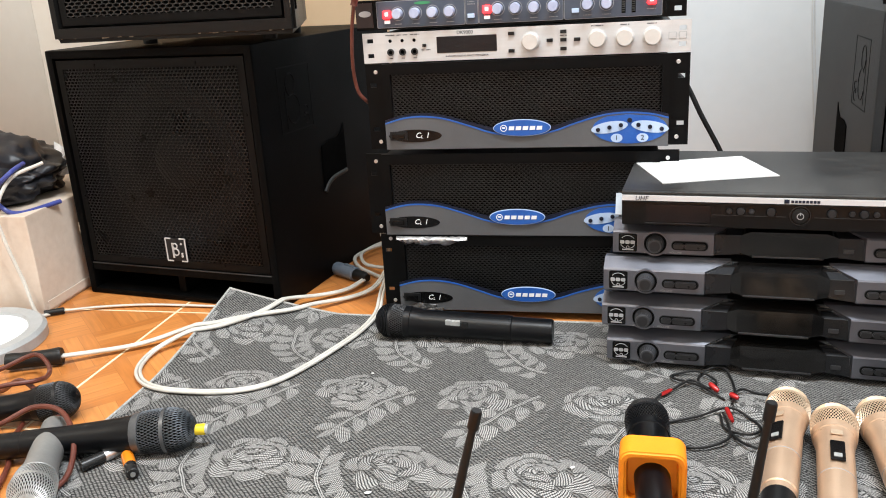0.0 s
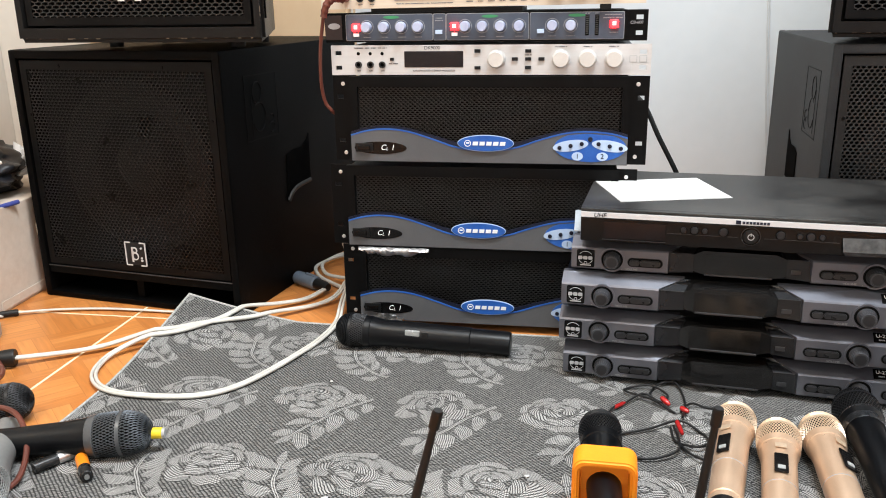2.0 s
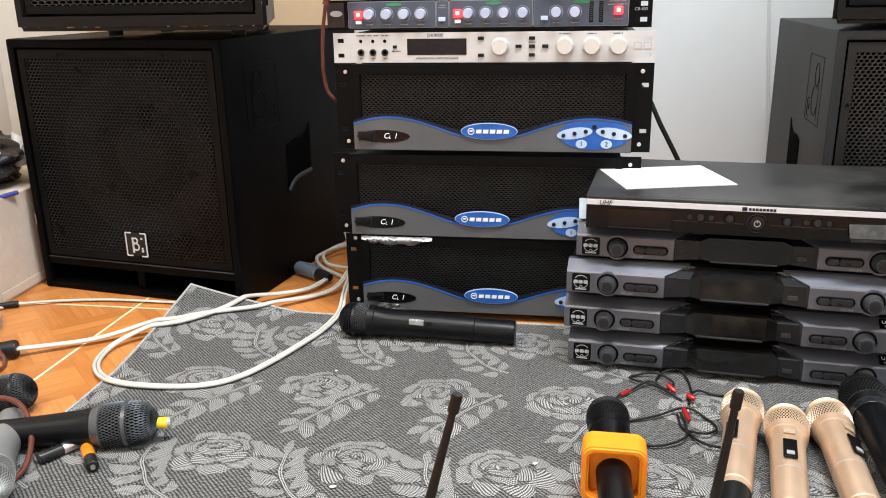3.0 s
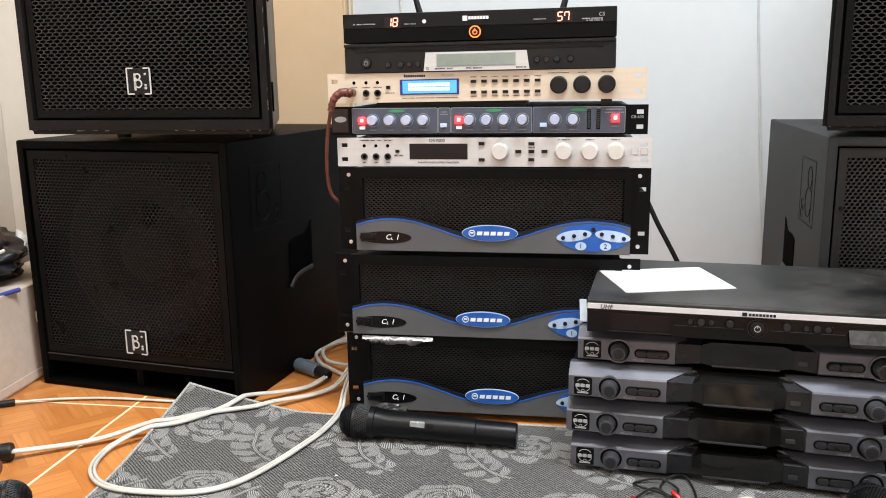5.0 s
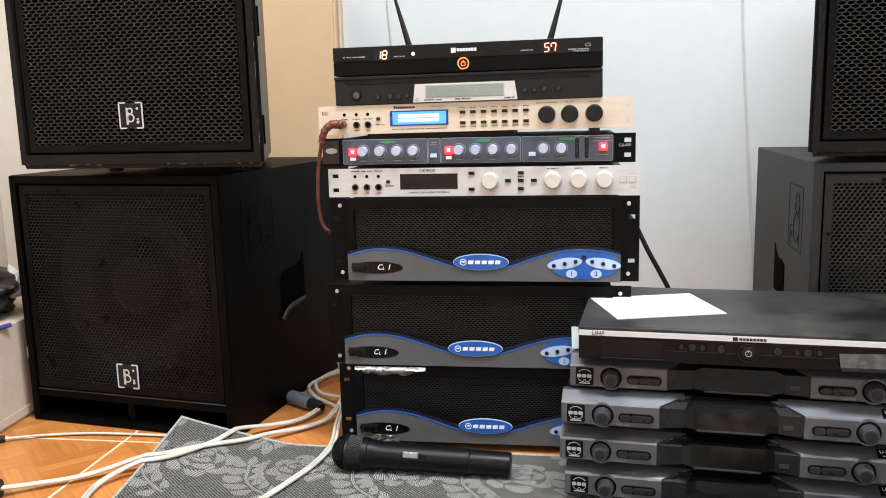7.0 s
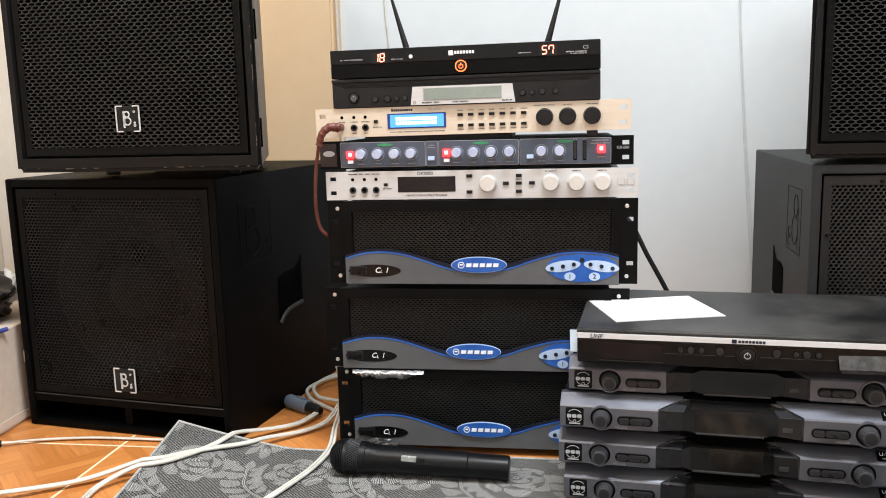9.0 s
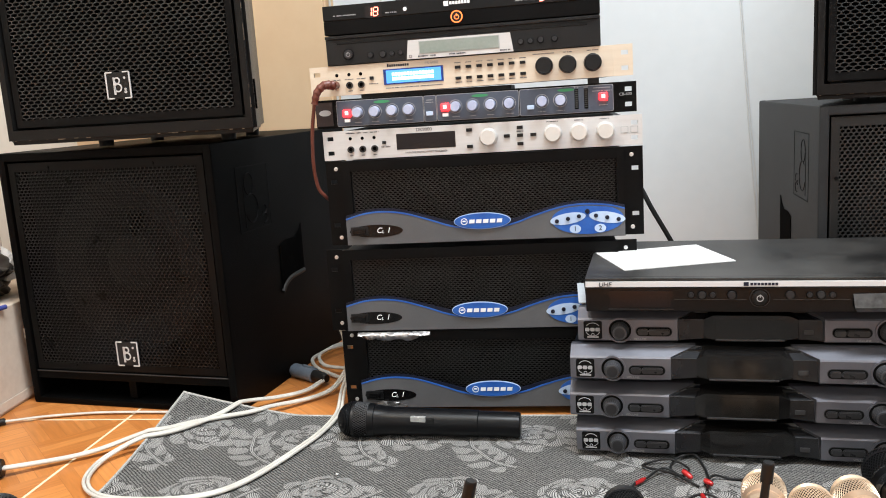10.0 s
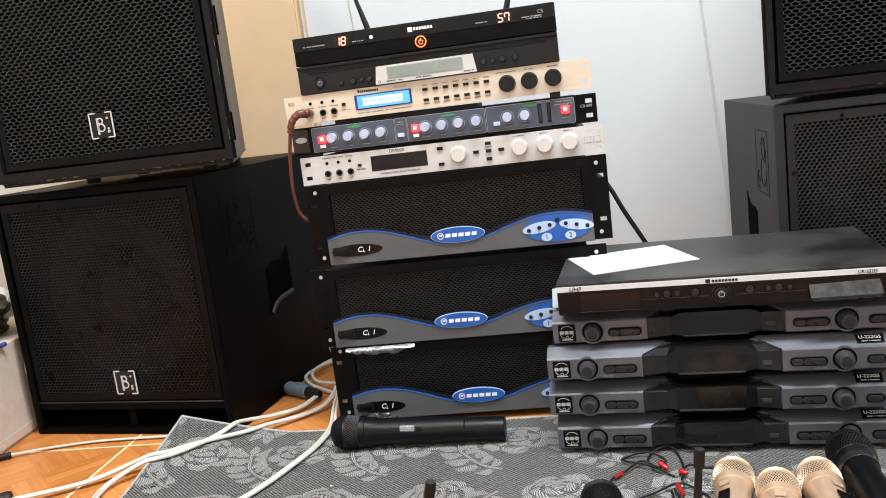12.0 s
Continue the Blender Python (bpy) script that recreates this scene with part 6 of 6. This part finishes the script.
part("piping", tube(bmesh.new(), glide([(0.1, -0.05, 0.035), (0.115, -0.105, 0.03), (0.085, -0.118, 0.0), (0.09, -0.112, -0.03), (0.115, -0.1, -0.043), (0.145, -0.03, -0.04)]), 0.0042, 10), "blue_cable", bag, "blue cord round the bag")
part("print", tube(bmesh.new(), glide([(0.012, -0.112, 0.02), (0.03, -0.113, 0.012), (0.045, -0.11, 0.018)], 5), 0.004, 6), "white_plastic", bag)
bm = bmesh.new()
bmesh.ops.create_icosphere(bm, subdivisions=3, radius=1.0)
for v in bm.verts:
    k = 0.75 + 0.5 * noise.noise(v.co * 2.1) + 0.25 * noise.noise(v.co * 5.5)
    v.co = Vector((-0.918 + 0.05 * v.co.x * k, 0.155 + 0.035 * v.co.y * k, max(0.187, 0.24 + 0.036 * v.co.z * k)))
tagged(part("crumpled_paper", bm, "white_plastic", None, smooth=15), "crumpled white plastic wrapping behind the bag", "plastic wrap")
tagged(part("draped_wire", tube(bmesh.new(), glide([(-0.86, 0.02, 0.262), (-0.89, -0.03, 0.245), (-0.9, -0.066, 0.2), (-0.895, -0.0715, 0.15), (-0.875, -0.0705, 0.07), (-0.858, -0.075, 0.012), (-0.84, -0.05, 0.004)]), 0.0032, 8), "white_cable", None), "white cord falling over the carton's edge", "cable")
lid = thing("round_lid", pose(-0.905, -0.195, 0, 0, 0, 0), "white round lid with a grey rim lying on the tiles", "lid")
part("rim", lathe(bmesh.new(), [(0, 0.118), (0, 0.126), (0.016, 0.126), (0.022, 0.12), (0.021, 0.1), (0.017, 0.097), (0.0, 0.098), (0, 0.118)], Matrix.Translation((0, 0, 0.0005)) @ Matrix.Rotation(radians(-90), 4, "Y"), 56), "grey_plastic", lid)
part("disc", lathe(bmesh.new(), [(0, 0), (0, 0.0975), (0.0165, 0.0975), (0.021, 0.075), (0.022, 0)], Matrix.Translation((0, 0, 0.0005)) @ Matrix.Rotation(radians(-90), 4, "Y"), 56), "white_plastic", lid)

mc = thing("microphone_cable", pose(0, 0, 0), "red-brown microphone cable loosely looped on the tiles", "cable")
for pts in ([(-0.78, -0.31, 0.008), (-0.717, -0.343, 0.008), (-0.645, -0.377, 0.045), (-0.578, -0.408, 0.02), (-0.56, -0.43, 0.006)],
            [(-0.8, -0.33, 0.006), (-0.748, -0.303, 0.02), (-0.707, -0.275, 0.033), (-0.665, -0.3, 0.03), (-0.627, -0.35, 0.04), (-0.619, -0.385, 0.05), (-0.66, -0.41, 0.05), (-0.72, -0.42, 0.02)],
            [(-0.68, -0.46, 0.006), (-0.615, -0.467, 0.03), (-0.575, -0.445, 0.046), (-0.53, -0.452, 0.046), (-0.492, -0.487, 0.03), (-0.474, -0.532, 0.01), (-0.48, -0.575, 0.008)],
            [(-0.62, -0.42, 0.006), (-0.6, -0.47, 0.006), (-0.57, -0.51, 0.006), (-0.55, -0.55, 0.006), (-0.53, -0.6, 0.006), (-0.5, -0.65, 0.007)],
            [(-0.66, -0.5, 0.006), (-0.62, -0.49, 0.006), (-0.59, -0.52, 0.006), (-0.6, -0.56, 0.006), (-0.65, -0.57, 0.006)]):
    part("cord", tube(bmesh.new(), glide(pts), 0.0034, 10), "brown_cable", mc)
for x, y, sz in ((-0.118, -0.512, 0.0055), (0.098, -0.437, 0.004), (-0.195, -0.232, 0.0026)):
    bm = bmesh.new()
    bmesh.ops.create_icosphere(bm, subdivisions=2, radius=1.0)
    for v in bm.verts:
        v.co = Vector((x, y, 0.005)) + Vector((v.co.x * sz, v.co.y * sz * 0.7, v.co.z * 0.0015)) * (0.7 + 0.6 * noise.noise(v.co * 2 + Vector((x * 50, y * 50, 0))))
    tagged(part("paper_scrap", bm, "paper", None, smooth=0), "tiny white scrap lying on the rug", "scrap", "scraps")


# ---------------------------------------------------------------- rug
rug = thing("rug", pose(0, 0, 0), "grey woven rug with a pale floral pattern and one lifted corner", "rug")
xs = np.concatenate([np.linspace(RX, -0.25, 34), np.linspace(-0.25, 1.0, 42)[1:]])
ys = np.concatenate([np.linspace(-1.05, -0.35, 26), np.linspace(-0.35, RY, 42)[1:]])
verts, faces = [], []
nx, ny = len(xs), len(ys)
for layer in (0, 1):
    for y in ys:
        for x in xs:
            edge = 0.0025 * noise.noise(Vector((x * 14, y * 14, 3)))
            verts.append((x + (edge if x == xs[0] else 0), y + far_edge(x, y) + (edge if y == ys[-1] else 0), max(0.0004, rug_height(x, y) + (0.0028 if layer else 0.0002))))
for j in range(ny - 1):
    for i in range(nx - 1):
        a = j * nx + i
        b = a + nx * ny
        faces += [(b, b + 1, b + nx + 1, b + nx), (a, a + nx, a + nx + 1, a + 1)]
for j in range(ny - 1):
    for i in (0, nx - 1):
        a = j * nx + i
        faces.append((a, a + nx, a + nx + nx * ny, a + nx * ny))
for i in range(nx - 1):
    for j in (0, ny - 1):
        a = j * nx + i
        faces.append((a, a + 1, a + 1 + nx * ny, a + nx * ny))
raw("cloth", verts, faces, "rug", rug, smooth=50)
for run in ([(RX + 0.001, y) for y in np.linspace(-1.05, RY, 60)], [(x, RY - 0.001) for x in np.linspace(RX, 1.0, 70)]):
    line = [Vector((x, y + far_edge(x, y), rug_height(x, y) + 0.0026)) for x, y in run]
    part("hem", tube(bmesh.new(), line, 0.0021, 8), "hem", rug, "pale overlocked hem")

verts, faces, weave = [], [], []


def lay(grid, lift=0.0033, stray=0.007):
    """Adds a patch given as rows of (x, y, u, v) that lies on the rug."""
    base, wide = len(verts), len(grid[0])
    for row in grid:
        for x, y, u, v in row:
            x, y = x + stray * noise.noise(Vector((x * 28, y * 28, 1))), y + stray * noise.noise(Vector((x * 28, y * 28, 7)))
            x, y = min(max(x, RX + 0.004), 0.99), min(max(y, -1.04), RY - 0.004 + far_edge(x, RY))
            verts.append((x, y, rug_height(x, y) + lift))
            weave.append((u, v))
    for j in range(len(grid) - 1):
        for i in range(wide - 1):
            a = base + j * wide + i
            faces.append((a, a + 1, a + wide + 1, a + wide))


def petal(cx, cy, ang, length, width, bend=0.0):
    """A pointed leaf whose threads bend along its length."""
    ca, sa, off = math.cos(ang), math.sin(ang), rng.uniform(0, 1)
    grid = []
    for k in range(9):
        t = k / 8
        w = width * 0.5 * math.sin(math.pi * min(1.0, t ** 0.75)) ** 0.8 + 0.0003
        row = []
        for s in (-1, -0.4, 0.4, 1):
            px, py = t * length, bend * math.sin(math.pi * t) + s * w
            row.append((cx + ca * px - sa * py, cy + sa * px + ca * py, px + off, s * w * 1.15 + 0.12 * px + off))
        grid.append(row)
    lay(grid, 0.003)


def rose(cx, cy, turn):
    """Rings of overlapping scalloped petals, split by dark outlines."""
    sx, sy = 1.0, 0.86
    for count, r0, r1, lean in ((2, 0.001, 0.01, 0.5), (3, 0.0112, 0.0235, 0.5), (5, 0.0248, 0.0385, 0.4), (7, 0.0398, 0.057, 0.3)):
        for k in range(count):
            a0 = turn + r0 * 60 + 2 * math.pi * (k + rng.uniform(-0.08, 0.08)) / count
            span = 2 * math.pi / count * 0.995
            gap = 0.0011 / max(r0, 0.006)
            off, tall = rng.uniform(0, 1), rng.uniform(0.85, 1.08)
            grid = []
            for j in range(5):
                f = j / 4
                row = []
                for i in range(7):
                    g = i / 6
                    arch = 1 - (2 * g - 1) ** 2
                    r = r0 + (r1 - r0) * tall * f * (0.42 + 0.58 * arch ** 0.6) + 0.002 * f * math.sin(7 * g + k)
                    a = a0 + gap + (span - 2 * gap) * g + lean * f * (r1 - r0) / r1
                    row.append((cx + sx * r * math.cos(a) - 0.006 * (1 - r / 0.05), cy + sy * r * math.sin(a) + 0.013 * (1 - r / 0.05), r * span * g + off, 0.8 * r + 0.35 * r * span * g * (-1) ** k + off))
                grid.append(row)
            lay(grid)


def sprig(x0, y0, x1, y1, bow, count, size):
    """A bowed double stem from one end to the other with leaves set in pairs."""
    dx, dy = x1 - x0, y1 - y0
    n = math.hypot(dx, dy)
    ux, uy = dx / n, dy / n

    def at(t):
        h = bow * 4 * t * (1 - t)
        return x0 + dx * t - uy * h, y0 + dy * t + ux * h

    for s in (-1, 1):
        grid = []
        for k in range(15):
            t = k / 14
            (px, py), (qx, qy) = at(t), at(t + 0.01)
            m_ = math.hypot(qx - px, qy - py)
            tx, ty = (qx - px) / m_, (qy - py) / m_
            w0, w1 = s * 0.0005, s * (0.0034 - 0.0012 * t)
            grid.append([(px - ty * w, py + tx * w, t * n, w) for w in (w0, w1)])
        lay(grid, 0.0033, 0.003)
    for k in range(count):
        t = 0.08 + 0.86 * k / (count - 1)
        (px, py), (qx, qy) = at(t), at(t + 0.01)
        a = math.atan2(qy - py, qx - px)
        grow = size * (0.75 + 0.35 * math.sin(math.pi * min(1, 0.25 + 0.75 * (1 - t))))
        for s in (-1, 1):
            b = a + s * (0.95 - 0.25 * t) + rng.uniform(-0.08, 0.08)
            petal(px + 0.0042 * math.cos(a + s * 1.5), py + 0.0042 * math.sin(a + s * 1.5), b, (0.043 if s > 0 else 0.037) * grow, (0.0225 if s > 0 else 0.0195) * grow, s * 0.004)
    ex, ey = at(1.0)
    petal(ex, ey, math.atan2(ey - at(0.97)[1], ex - at(0.97)[0]), 0.034 * size, 0.015 * size)


rng = random.Random(11)
for row in range(-1, 6):
    for col in range(-5, 9):
        odd = row % 2
        x, y = (-0.205 if odd else -0.105) + 0.168 * col, -0.105 - 0.1755 * row
        if RX - 0.06 < x < 1.0 and -1.1 < y:
            rose(x, y, rng.uniform(0, 6))
            if odd:
                sprig(x + 0.082, y + 0.008, x + 0.004, y - 0.102, -0.006, 5, 0.85)
            else:
                sprig(x - 0.014, y - 0.1, x - 0.088, y + 0.006, 0.02, 6, 0.85)
ob = raw("woven_motif", verts, faces, "rug_motif", rug, "pale woven roses and leaf sprigs", uv=weave)
tagged(ob, kind="stuff")

# ---------------------------------------------------------------- floor tiles
tile_me = bpy.data.meshes.new("floor_tile")
bm = boxed(-0.1974, 0.1974, -0.1974, 0.1974, -0.006, 0.0, 0.0006, 1)
bm.to_mesh(tile_me)
bm.free()
tile_me.materials.append(M["tile"])
for i in range(-2, 7):
    for j in range(-7, 2):
        t_ = new("floor_tile", tile_me)
        t_.parent = floor
        t_.location = (FLOOR_X + 0.2 + 0.4 * i, FLOOR_Y + 0.2 + 0.4 * j, 0.0)
